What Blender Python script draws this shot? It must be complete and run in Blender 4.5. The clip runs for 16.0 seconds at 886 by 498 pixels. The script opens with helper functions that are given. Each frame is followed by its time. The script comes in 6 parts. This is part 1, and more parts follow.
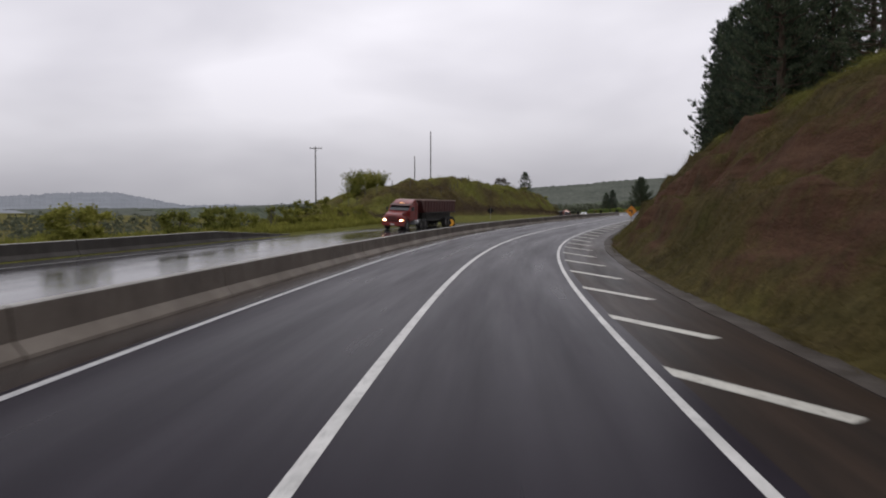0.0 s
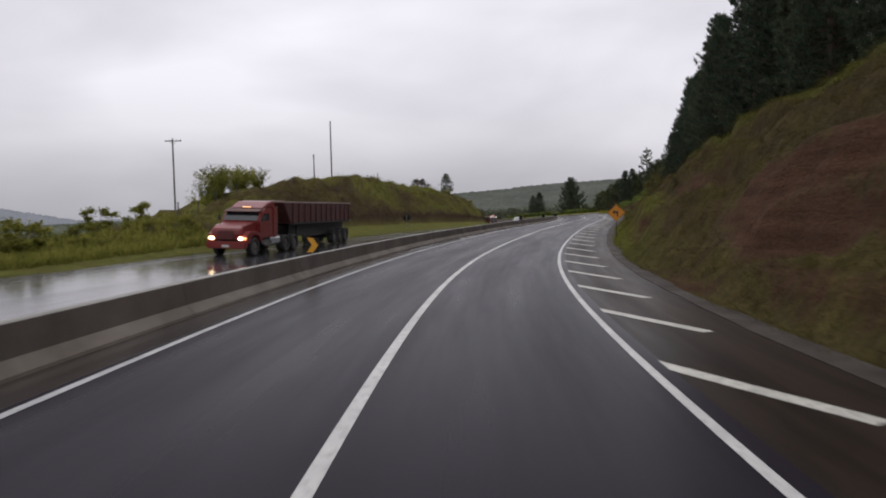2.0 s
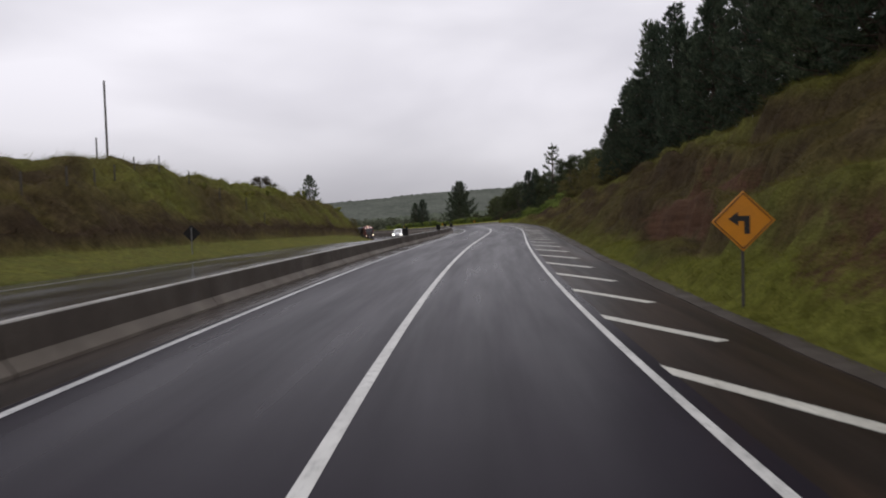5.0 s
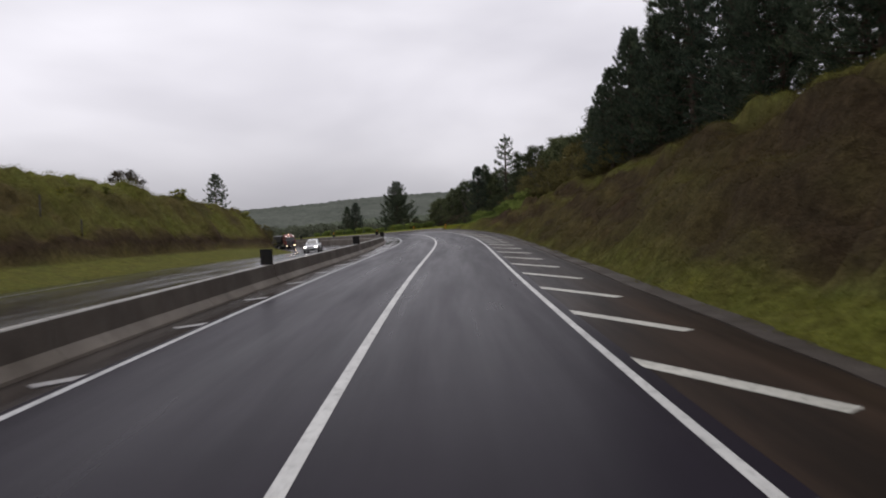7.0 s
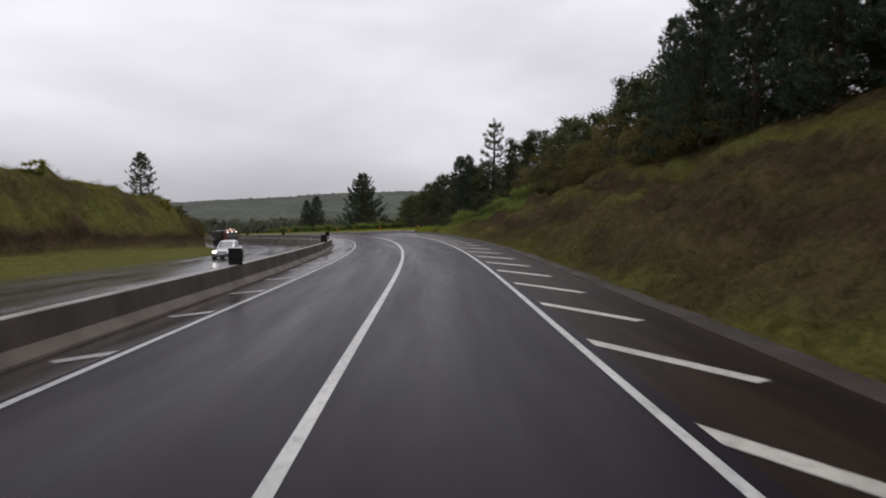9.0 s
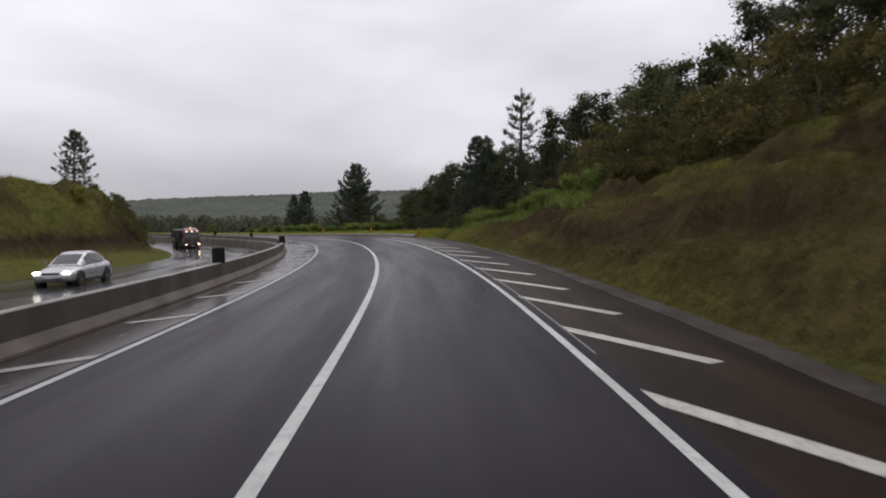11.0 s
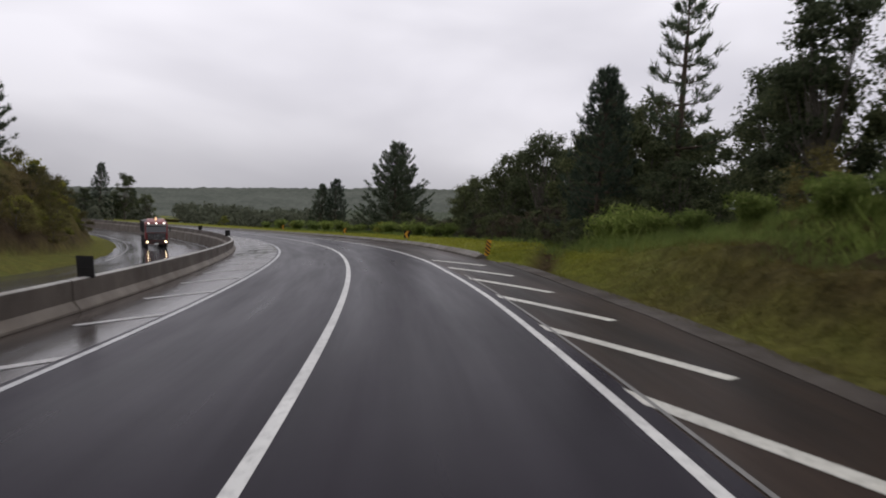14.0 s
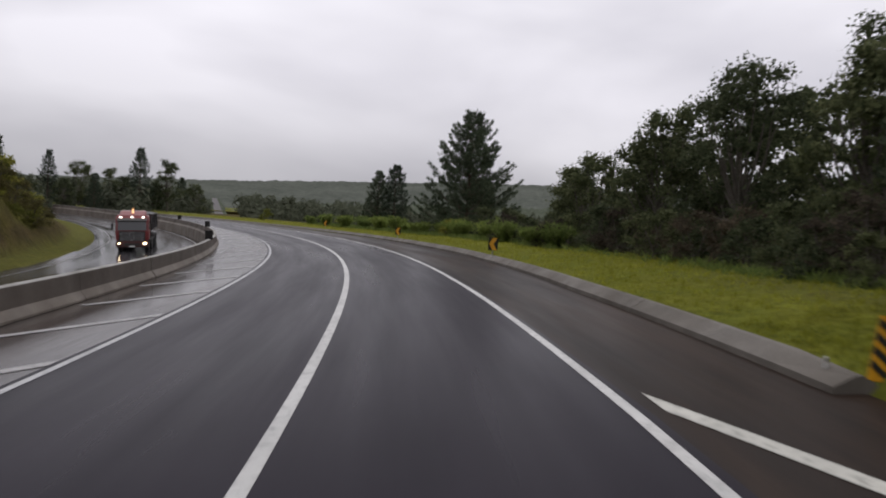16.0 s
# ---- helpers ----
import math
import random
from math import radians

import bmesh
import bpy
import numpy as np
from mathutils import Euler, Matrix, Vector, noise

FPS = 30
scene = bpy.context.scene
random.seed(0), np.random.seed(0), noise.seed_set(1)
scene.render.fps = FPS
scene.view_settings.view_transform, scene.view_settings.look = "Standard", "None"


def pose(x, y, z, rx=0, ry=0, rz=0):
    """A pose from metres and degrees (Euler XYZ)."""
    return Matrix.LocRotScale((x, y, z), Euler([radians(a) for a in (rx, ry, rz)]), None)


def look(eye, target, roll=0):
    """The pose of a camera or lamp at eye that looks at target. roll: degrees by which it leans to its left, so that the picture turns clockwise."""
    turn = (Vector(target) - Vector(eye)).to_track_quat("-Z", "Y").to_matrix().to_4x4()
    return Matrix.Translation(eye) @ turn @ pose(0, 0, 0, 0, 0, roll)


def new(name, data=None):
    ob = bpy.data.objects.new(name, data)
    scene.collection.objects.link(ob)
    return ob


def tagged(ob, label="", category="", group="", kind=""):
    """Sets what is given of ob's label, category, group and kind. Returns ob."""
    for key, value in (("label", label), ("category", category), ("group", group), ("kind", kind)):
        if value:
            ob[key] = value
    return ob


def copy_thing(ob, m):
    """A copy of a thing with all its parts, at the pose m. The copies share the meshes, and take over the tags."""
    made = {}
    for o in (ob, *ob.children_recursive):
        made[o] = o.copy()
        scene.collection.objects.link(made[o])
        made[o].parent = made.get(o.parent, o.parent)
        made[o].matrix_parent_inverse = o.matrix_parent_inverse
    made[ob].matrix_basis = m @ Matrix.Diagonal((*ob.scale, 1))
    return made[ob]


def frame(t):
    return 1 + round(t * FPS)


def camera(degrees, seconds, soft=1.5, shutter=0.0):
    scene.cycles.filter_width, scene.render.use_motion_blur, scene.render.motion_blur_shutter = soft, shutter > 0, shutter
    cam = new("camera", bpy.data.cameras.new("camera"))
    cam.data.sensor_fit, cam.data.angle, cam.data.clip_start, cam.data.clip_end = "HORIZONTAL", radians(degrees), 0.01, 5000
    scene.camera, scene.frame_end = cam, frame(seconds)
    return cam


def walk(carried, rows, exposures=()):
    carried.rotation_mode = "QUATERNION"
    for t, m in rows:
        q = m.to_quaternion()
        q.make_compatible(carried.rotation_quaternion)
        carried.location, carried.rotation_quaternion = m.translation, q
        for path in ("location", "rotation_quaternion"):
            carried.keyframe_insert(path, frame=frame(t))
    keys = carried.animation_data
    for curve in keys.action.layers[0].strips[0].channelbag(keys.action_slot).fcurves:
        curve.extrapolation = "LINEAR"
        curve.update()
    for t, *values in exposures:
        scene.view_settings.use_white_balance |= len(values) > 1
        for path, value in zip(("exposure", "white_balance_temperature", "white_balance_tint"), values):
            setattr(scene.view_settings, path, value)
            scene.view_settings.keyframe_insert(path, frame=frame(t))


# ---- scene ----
cam = camera(69.5, 16.0, soft=1.9, shutter=0.3)
PATH = [
    (0, (1.485, -6.748, 2.047), (0.698, 3.203, 1.457), 0.14),
    (0.5, (1.261, -0.259, 2.018), (0.779, 9.714, 1.478), -0.21),
    (1, (1.230, 6.123, 2.000), (1.069, 16.109, 1.488), -0.68),
    (1.5, (1.404, 12.461, 1.990), (1.557, 22.447, 1.491), -1.09),
    (2, (1.753, 18.812, 1.991), (2.210, 28.790, 1.511), -1.30),
    (2.5, (2.279, 24.949, 2.003), (3.047, 34.909, 1.552), -1.63),
    (3, (2.945, 30.761, 2.024), (4.032, 40.693, 1.600), -1.68),
    (3.5, (3.736, 36.369, 2.055), (5.132, 46.263, 1.647), -1.55),
    (4, (4.683, 41.911, 2.096), (6.382, 51.757, 1.696), -1.55),
    (4.5, (5.843, 47.399, 2.145), (7.848, 57.188, 1.758), -1.59),
    (5, (7.196, 52.827, 2.204), (9.504, 62.550, 1.832), -1.69),
    (5.5, (8.686, 58.192, 2.273), (11.262, 67.849, 1.918), -2.04),
    (6, (10.265, 63.516, 2.355), (13.072, 73.108, 2.015), -2.57),
    (6.5, (11.903, 68.841, 2.450), (14.916, 78.371, 2.120), -2.77),
    (7, (13.572, 74.166, 2.557), (16.777, 83.633, 2.229), -2.22),
    (7.5, (15.199, 79.159, 2.657), (18.564, 88.570, 2.316), -1.35),
    (8, (16.759, 83.712, 2.743), (20.242, 93.080, 2.405), -0.66),
    (8.5, (18.403, 88.500, 2.828), (21.974, 97.835, 2.495), -0.16),
    (9, (20.197, 93.694, 2.914), (23.830, 103.005, 2.580), 0.21),
    (9.5, (22.108, 98.993, 2.995), (25.767, 108.294, 2.659), 0.50),
    (10, (24.079, 104.187, 3.069), (27.717, 113.496, 2.737), 0.76),
    (10.5, (26.018, 109.283, 3.143), (29.614, 118.608, 2.817), 0.97),
    (11, (27.845, 114.321, 3.217), (31.400, 123.662, 2.888), 1.11),
    (11.5, (29.590, 119.361, 3.292), (33.090, 128.723, 2.958), 1.37),
    (12, (31.280, 124.384, 3.367), (34.691, 133.778, 3.035), 1.83),
    (12.5, (32.838, 129.163, 3.441), (36.132, 138.599, 3.110), 2.18),
    (13, (34.251, 133.702, 3.512), (37.410, 143.184, 3.173), 2.31),
    (13.5, (35.634, 138.587, 3.582), (38.621, 148.125, 3.238), 2.85),
    (14, (37.006, 144.055, 3.653), (39.776, 153.658, 3.306), 3.87),
    (14.5, (38.300, 149.773, 3.723), (40.819, 159.444, 3.359), 4.61),
    (15, (39.452, 155.439, 3.788), (41.705, 165.174, 3.392), 4.78),
    (15.5, (40.399, 160.859, 3.843), (42.386, 170.650, 3.405), 4.76),
    (16, (41.157, 166.075, 3.876), (42.879, 175.913, 3.380), 4.69),
]
walk(cam, [(t, look(eye, target, roll)) for t, eye, target, roll in PATH])

# ---- world and light: a closed, bright overcast sky ----
SUN_ELEV, SUN_AZ = radians(58), radians(20)
world = bpy.data.worlds.new("overcast")
scene.world = world
world.use_nodes = True
wt = world.node_tree
wt.nodes.clear()


def node(tree, kind, **sets):
    n = tree.nodes.new(kind)
    for k, v in sets.items():
        n.inputs[k.replace("_", " ")].default_value = v
    return n


def ramp(tree, stops):
    r = tree.nodes.new("ShaderNodeValToRGB")
    e = r.color_ramp.elements
    while len(e) < len(stops):
        e.new(0.5)
    for el, (p, c) in zip(e, stops):
        el.position = p
        el.color = (*c, 1) if len(c) == 3 else c
    return r


sky = wt.nodes.new("ShaderNodeTexSky")
sky.sky_type, sky.sun_disc = "NISHITA", False
sky.sun_elevation, sky.sun_rotation = SUN_ELEV, SUN_AZ
sky.air_density, sky.dust_density = 1.0, 4.0
coord = wt.nodes.new("ShaderNodeTexCoord")
split = wt.nodes.new("ShaderNodeSeparateXYZ")
wt.links.new(coord.outputs["Generated"], split.inputs[0])
# cloud deck: height gradient with soft, flattened billows
flat = wt.nodes.new("ShaderNodeVectorMath")
flat.operation = "MULTIPLY"
flat.inputs[1].default_value = (1.0, 1.0, 2.6)
wt.links.new(coord.outputs["Generated"], flat.inputs[0])
billow = node(wt, "ShaderNodeTexNoise", Scale=2.0, Detail=4.0, Roughness=0.45, Distortion=0.25)
wt.links.new(flat.outputs[0], billow.inputs["Vector"])
height = ramp(wt, [(0.0, (0.45, 0.445, 0.48)), (0.035, (0.55, 0.54, 0.58)), (0.10, (0.68, 0.665, 0.715)), (0.20, (0.80, 0.78, 0.845)), (0.45, (0.93, 0.91, 0.98)), (1.0, (1.0, 0.98, 1.05))])
wt.links.new(split.outputs["Z"], height.inputs[0])
puff = ramp(wt, [(0.32, (0.80, 0.80, 0.82)), (0.48, (0.97, 0.97, 0.975)), (0.66, (1.18, 1.18, 1.175))])
wt.links.new(billow.outputs["Fac"], puff.inputs[0])
deck = wt.nodes.new("ShaderNodeMix")
deck.data_type, deck.blend_type = "RGBA", "MULTIPLY"
deck.inputs["Factor"].default_value = 1.0
wt.links.new(height.outputs[0], deck.inputs["A"])
wt.links.new(puff.outputs[0], deck.inputs["B"])
clear = node(wt, "ShaderNodeBackground", Strength=0.05)
wt.links.new(sky.outputs[0], clear.inputs[0])
cloud = node(wt, "ShaderNodeBackground", Strength=1.0)
wt.links.new(deck.outputs["Result"], cloud.inputs[0])
cover = node(wt, "ShaderNodeMixShader", Fac=0.94)
wt.links.new(clear.outputs[0], cover.inputs[1])
wt.links.new(cloud.outputs[0], cover.inputs[2])
wout = wt.nodes.new("ShaderNodeOutputWorld")
wt.links.new(cover.outputs[0], wout.inputs[0])

sun_data = bpy.data.lights.new("sun", "SUN")
sun_data.energy, sun_data.angle, sun_data.color = 0.6, radians(40), (1.0, 0.98, 0.95)
sun_ob = new("sun", sun_data)
sun_ob.matrix_world = look((0, 0, 200), (-200 * math.sin(SUN_AZ) / math.tan(SUN_ELEV), -200 * math.cos(SUN_AZ) / math.tan(SUN_ELEV), 0))
scene.view_settings.exposure = 0.0


# ---- materials ----
def mat(name, rough=0.8, spec=0.5, metal=0.0):
    m = bpy.data.materials.new(name)
    m.use_nodes = True
    b = m.node_tree.nodes["Principled BSDF"]
    b.inputs["Roughness"].default_value = rough
    b.inputs["Metallic"].default_value = metal
    b.inputs["Specular IOR Level"].default_value = spec
    return m, m.node_tree, b


def link(tree, a, b):
    tree.links.new(a, b)


def mix_col(tree, fac, a, b, blend="MIX"):
    m = tree.nodes.new("ShaderNodeMix")
    m.data_type, m.blend_type = "RGBA", blend
    for sock, v in ((m.inputs["Factor"], fac), (m.inputs["A"], a), (m.inputs["B"], b)):
        if isinstance(v, (int, float)):
            sock.default_value = v
        elif isinstance(v, tuple):
            sock.default_value = (*v, 1)
        else:
            tree.links.new(v, sock)
    return m.outputs["Result"]


def noise_fac(tree, scale, detail=4.0, rough=0.55, vec=None, lo=0.35, hi=0.65, distort=0.0):
    n = node(tree, "ShaderNodeTexNoise", Scale=scale, Detail=detail, Roughness=rough, Distortion=distort)
    if vec is not None:
        tree.links.new(vec, n.inputs["Vector"])
    r = ramp(tree, [(lo, (0, 0, 0)), (hi, (1, 1, 1))])
    tree.links.new(n.outputs["Fac"], r.inputs[0])
    return r.outputs[0]


def position(tree):
    return tree.nodes.new("ShaderNodeNewGeometry").outputs["Position"]


def stretched(tree, vec, scale):
    v = tree.nodes.new("ShaderNodeVectorMath")
    v.operation = "MULTIPLY"
    v.inputs[1].default_value = scale
    tree.links.new(vec, v.inputs[0])
    return v.outputs[0]


def bump(tree, b, height_socket, strength=0.3, dist=0.02):
    n = node(tree, "ShaderNodeBump", Strength=strength, Distance=dist)
    tree.links.new(height_socket, n.inputs["Height"])
    tree.links.new(n.outputs[0], b.inputs["Normal"])


def gloss(tree, b, fac, lo, hi):
    r = node(tree, "ShaderNodeMapRange")
    r.inputs["To Min"].default_value, r.inputs["To Max"].default_value = lo, hi
    tree.links.new(fac, r.inputs["Value"])
    tree.links.new(r.outputs[0], b.inputs["Roughness"])


def asphalt(name, dark, light, r_lo, r_hi, spec=0.16, stain=None):
    m, t, b = mat(name, 0.4, spec)
    uv = t.nodes.new("ShaderNodeTexCoord").outputs["UV"]
    pos = position(t)
    bands = noise_fac(t, 1.0, 3.0, 0.5, stretched(t, uv, (1.3, 0.035, 1)), 0.3, 0.7)
    blot = noise_fac(t, 0.55, 5.0, 0.6, pos, 0.3, 0.7)
    grain = noise_fac(t, 70.0, 2.0, 0.7, pos, 0.25, 0.75)
    col = mix_col(t, bands, dark, light)
    col = mix_col(t, 0.35, col, mix_col(t, blot, dark, light))
    if stain:
        mud = noise_fac(t, 0.8, 6.0, 0.65, stretched(t, uv, (1.0, 0.12, 1)), 0.42, 0.7)
        col = mix_col(t, mud, col, stain)
    col = mix_col(t, 0.5, col, mix_col(t, grain, (0.55, 0.55, 0.55), (1.35, 1.35, 1.35)), "MULTIPLY")
    link(t, col, b.inputs["Base Color"])
    wet = noise_fac(t, 1.0, 4.0, 0.6, stretched(t, uv, (0.9, 0.06, 1)), 0.3, 0.7)
    gloss(t, b, wet, r_lo, r_hi)
    bump(t, b, grain, 0.08, 0.003)
    return m


M_LANE = asphalt("lane_asphalt", (0.0102, 0.0082, 0.0126), (0.0212, 0.0174, 0.0244), 0.24, 0.40, 0.042)
M_SHOULDER = asphalt("shoulder_asphalt", (0.0118, 0.0084, 0.0068), (0.0220, 0.0162, 0.0130), 0.30, 0.50, 0.045, stain=(0.042, 0.027, 0.019))
M_PUDDLE = asphalt("puddled_median_shoulder", (0.016, 0.0135, 0.0125), (0.034, 0.029, 0.027), 0.05, 0.34, 0.50, stain=(0.044, 0.031, 0.026))
M_OPPOSITE = asphalt("opposite_asphalt", (0.028, 0.027, 0.029), (0.060, 0.058, 0.062), 0.05, 0.24, 0.90)


def paint_line(name, col, worn):
    m, t, b = mat(name, 0.45)
    pos = position(t)
    wear = noise_fac(t, 9.0, 6.0, 0.7, pos, 0.50, 0.72)
    patch = noise_fac(t, 0.9, 3.0, 0.6, pos, 0.35, 0.7)
    c = mix_col(t, patch, col, tuple(v * 0.72 for v in col))
    link(t, mix_col(t, wear, c, worn), b.inputs["Base Color"])
    bump(t, b, wear, 0.2, 0.004)
    return m


M_WHITE = paint_line("white_road_paint", (0.54, 0.535, 0.51), (0.20, 0.195, 0.19))
M_FADED = paint_line("faded_road_paint", (0.13, 0.125, 0.115), (0.05, 0.048, 0.045))
M_WETHATCH = paint_line("wet_worn_road_paint", (0.34, 0.33, 0.325), (0.07, 0.066, 0.066))
M_DULLWHITE = paint_line("dull_white_road_paint", (0.44, 0.44, 0.44), (0.14, 0.14, 0.14))
M_HATCH = paint_line("aged_road_paint", (0.52, 0.51, 0.45), (0.16, 0.15, 0.13))


def concrete(name, base, dark, moss, spec=0.25):
    m, t, b = mat(name, 0.75, spec)
    pos = position(t)
    big = noise_fac(t, 0.7, 5.0, 0.6, pos, 0.3, 0.7)
    run = noise_fac(t, 1.0, 4.0, 0.6, stretched(t, pos, (1.3, 1.3, 0.6)), 0.42, 0.85)
    fine = noise_fac(t, 35.0, 4.0, 0.65, pos, 0.3, 0.7)
    c = mix_col(t, big, base, dark)
    c = mix_col(t, run, c, moss)
    c = mix_col(t, 0.4, c, mix_col(t, fine, (0.7, 0.7, 0.7), (1.25, 1.25, 1.25)), "MULTIPLY")
    link(t, c, b.inputs["Base Color"])
    gloss(t, b, big, 0.55, 0.85)
    bump(t, b, fine, 0.35, 0.01)
    return m


# foot paler than the upper face: sky light on its slope, put into colour
M_BARRIER = concrete("barrier_foot_skylit", (0.180, 0.154, 0.128), (0.126, 0.107, 0.089), (0.080, 0.067, 0.055))
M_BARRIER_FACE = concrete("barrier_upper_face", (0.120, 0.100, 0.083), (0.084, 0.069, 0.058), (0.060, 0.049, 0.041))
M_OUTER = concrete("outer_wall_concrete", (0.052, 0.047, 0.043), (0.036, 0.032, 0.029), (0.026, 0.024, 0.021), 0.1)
# pale base colour paints the sky's gleam on the wet top edge
M_BARRIER_TOP = concrete("barrier_top_gleam", (0.34, 0.33, 0.31), (0.25, 0.24, 0.22), (0.17, 0.16, 0.14))
M_KERB = concrete("kerb_concrete", (0.150, 0.134, 0.115), (0.108, 0.095, 0.080), (0.070, 0.061, 0.049))
M_GUTTER = concrete("gutter_concrete", (0.066, 0.056, 0.048), (0.044, 0.036, 0.030), (0.030, 0.024, 0.019), 0.10)


def cover_colour(t, pos):
    """Colour of the slopes: straw, olive and dead growth in patches, lush verge, torn red earth."""
    soil = t.nodes.new("ShaderNodeAttribute")
    soil.attribute_name = "soil"
    lush = t.nodes.new("ShaderNodeAttribute")
    lush.attribute_name = "lush"
    n0 = noise_fac(t, 0.16, 4.0, 0.6, pos, 0.35, 0.65)
    n1 = noise_fac(t, 0.5, 4.0, 0.5, pos, 0.30, 0.70, 0.4)
    n2 = noise_fac(t, 1.5, 5.0, 0.55, pos, 0.28, 0.72)
    n3 = noise_fac(t, 11.0, 4.0, 0.7, pos, 0.3, 0.7)
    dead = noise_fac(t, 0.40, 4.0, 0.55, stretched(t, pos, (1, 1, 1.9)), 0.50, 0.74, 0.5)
    straw = mix_col(t, n2, (0.142, 0.102, 0.050), (0.092, 0.068, 0.035))
    olive = mix_col(t, n2, (0.136, 0.120, 0.034), (0.090, 0.084, 0.026))
    dry = mix_col(t, n1, straw, olive)
    dry = mix_col(t, n0, dry, mix_col(t, n1, (0.076, 0.070, 0.026), (0.104, 0.078, 0.038)))
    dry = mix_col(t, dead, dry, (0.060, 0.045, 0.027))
    green = mix_col(t, n1, (0.118, 0.138, 0.036), (0.178, 0.178, 0.040))
    green = mix_col(t, n2, green, (0.128, 0.118, 0.036))
    grass = mix_col(t, lush.outputs["Fac"], dry, green)
    over = t.nodes.new("ShaderNodeMath")
    over.operation, over.use_clamp = "SUBTRACT", True
    over.inputs[1].default_value = 1.0
    link(t, lush.outputs["Fac"], over.inputs[0])
    grass = mix_col(t, over.outputs[0], grass, mix_col(t, n1, (0.200, 0.205, 0.030), (0.155, 0.175, 0.026)))
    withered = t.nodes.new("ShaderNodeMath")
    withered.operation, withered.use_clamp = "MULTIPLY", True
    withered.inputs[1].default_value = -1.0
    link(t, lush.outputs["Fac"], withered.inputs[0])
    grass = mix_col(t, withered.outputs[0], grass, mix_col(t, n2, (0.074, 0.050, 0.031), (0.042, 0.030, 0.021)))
    strata = noise_fac(t, 1.0, 5.0, 0.6, stretched(t, pos, (0.25, 0.25, 3.2)), 0.35, 0.65)
    red = mix_col(t, n2, (0.086, 0.045, 0.027), (0.050, 0.028, 0.018))
    red = mix_col(t, strata, red, (0.106, 0.060, 0.038))
    torn = noise_fac(t, 1.1, 7.0, 0.7, pos, 0.36, 0.60)
    edge = t.nodes.new("ShaderNodeMath")
    edge.operation, edge.use_clamp = "MULTIPLY_ADD", True
    edge.inputs[1].default_value = 1.9
    link(t, soil.outputs["Fac"], edge.inputs[0])
    less = t.nodes.new("ShaderNodeMath")
    less.operation = "SUBTRACT"
    less.inputs[1].default_value = 1.0
    link(t, torn, less.inputs[0])
    link(t, less.outputs[0], edge.inputs[2])
    # hanging locks of grass, lighter and darker, run down the face
    lock = noise_fac(t, 1.0, 4.0, 0.6, stretched(t, pos, (3.4, 3.4, 1.3)), 0.30, 0.70, 0.3)
    grass = mix_col(t, 0.7, grass, mix_col(t, lock, (0.50, 0.48, 0.48), (1.20, 1.19, 1.12)), "MULTIPLY")
    return mix_col(t, edge.outputs[0], grass, red), n2, n3


def ground_material():
    m, t, b = mat("slope_soil_and_grass", 0.97, 0.05)
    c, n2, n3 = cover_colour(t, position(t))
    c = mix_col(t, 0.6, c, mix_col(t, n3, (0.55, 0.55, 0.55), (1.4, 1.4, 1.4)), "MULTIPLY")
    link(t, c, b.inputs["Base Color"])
    add = t.nodes.new("ShaderNodeMath")
    add.operation = "ADD"
    link(t, n2, add.inputs[0])
    link(t, n3, add.inputs[1])
    bump(t, b, add.outputs[0], 0.8, 0.10)
    return m


def slope_grass_material():
    """Blades coloured by the same patches as the slope they grow on, each a little different."""
    m, t, b = mat("slope_grass", 0.9, 0.05)
    g = t.nodes.new("ShaderNodeNewGeometry")
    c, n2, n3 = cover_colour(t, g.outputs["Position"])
    tone = ramp(t, [(0.0, (0.70, 0.72, 0.70)), (0.6, (1.0, 1.0, 1.0)), (1.0, (1.35, 1.30, 1.15))])
    link(t, g.outputs["Random Per Island"], tone.inputs[0])
    c = mix_col(t, 1.0, c, tone.outputs[0], "MULTIPLY")
    link(t, c, b.inputs["Base Color"])
    tr = t.nodes.new("ShaderNodeBsdfTranslucent")
    link(t, c, tr.inputs[0])
    ms = node(t, "ShaderNodeMixShader", Fac=0.6)
    link(t, b.outputs[0], ms.inputs[1])
    link(t, tr.outputs[0], ms.inputs[2])
    link(t, ms.outputs[0], t.nodes["Material Output"].inputs[0])
    return m


M_SLOPEGRASS = slope_grass_material()
M_GROUND = ground_material()


def leafy(name, a, b_col, c_col, rough=0.85, trans=0.3):
    m, t, b = mat(name, rough, 0.08)
    g = t.nodes.new("ShaderNodeNewGeometry")
    info = t.nodes.new("ShaderNodeObjectInfo")
    r = ramp(t, [(0.0, a), (0.55, b_col), (1.0, c_col)])
    link(t, g.outputs["Random Per Island"], r.inputs[0])
    tone = ramp(t, [(0.0, (0.75, 0.78, 0.8)), (1.0, (1.25, 1.2, 1.05))])
    link(t, info.outputs["Random"], tone.inputs[0])
    col = mix_col(t, 1.0, r.outputs[0], tone.outputs[0], "MULTIPLY")
    clump = noise_fac(t, 0.8, 3.0, 0.5, g.outputs["Position"], 0.3, 0.7)
    col = mix_col(t, 0.6, col, mix_col(t, clump, (0.6, 0.6, 0.6), (1.3, 1.3, 1.3)), "MULTIPLY")
    link(t, col, b.inputs["Base Color"])
    if trans:
        tr = t.nodes.new("ShaderNodeBsdfTranslucent")
        link(t, col, tr.inputs[0])
        ms = node(t, "ShaderNodeMixShader", Fac=trans)
        link(t, b.outputs[0], ms.inputs[1])
        link(t, tr.outputs[0], ms.inputs[2])
        link(t, ms.outputs[0], t.nodes["Material Output"].inputs[0])
    return m


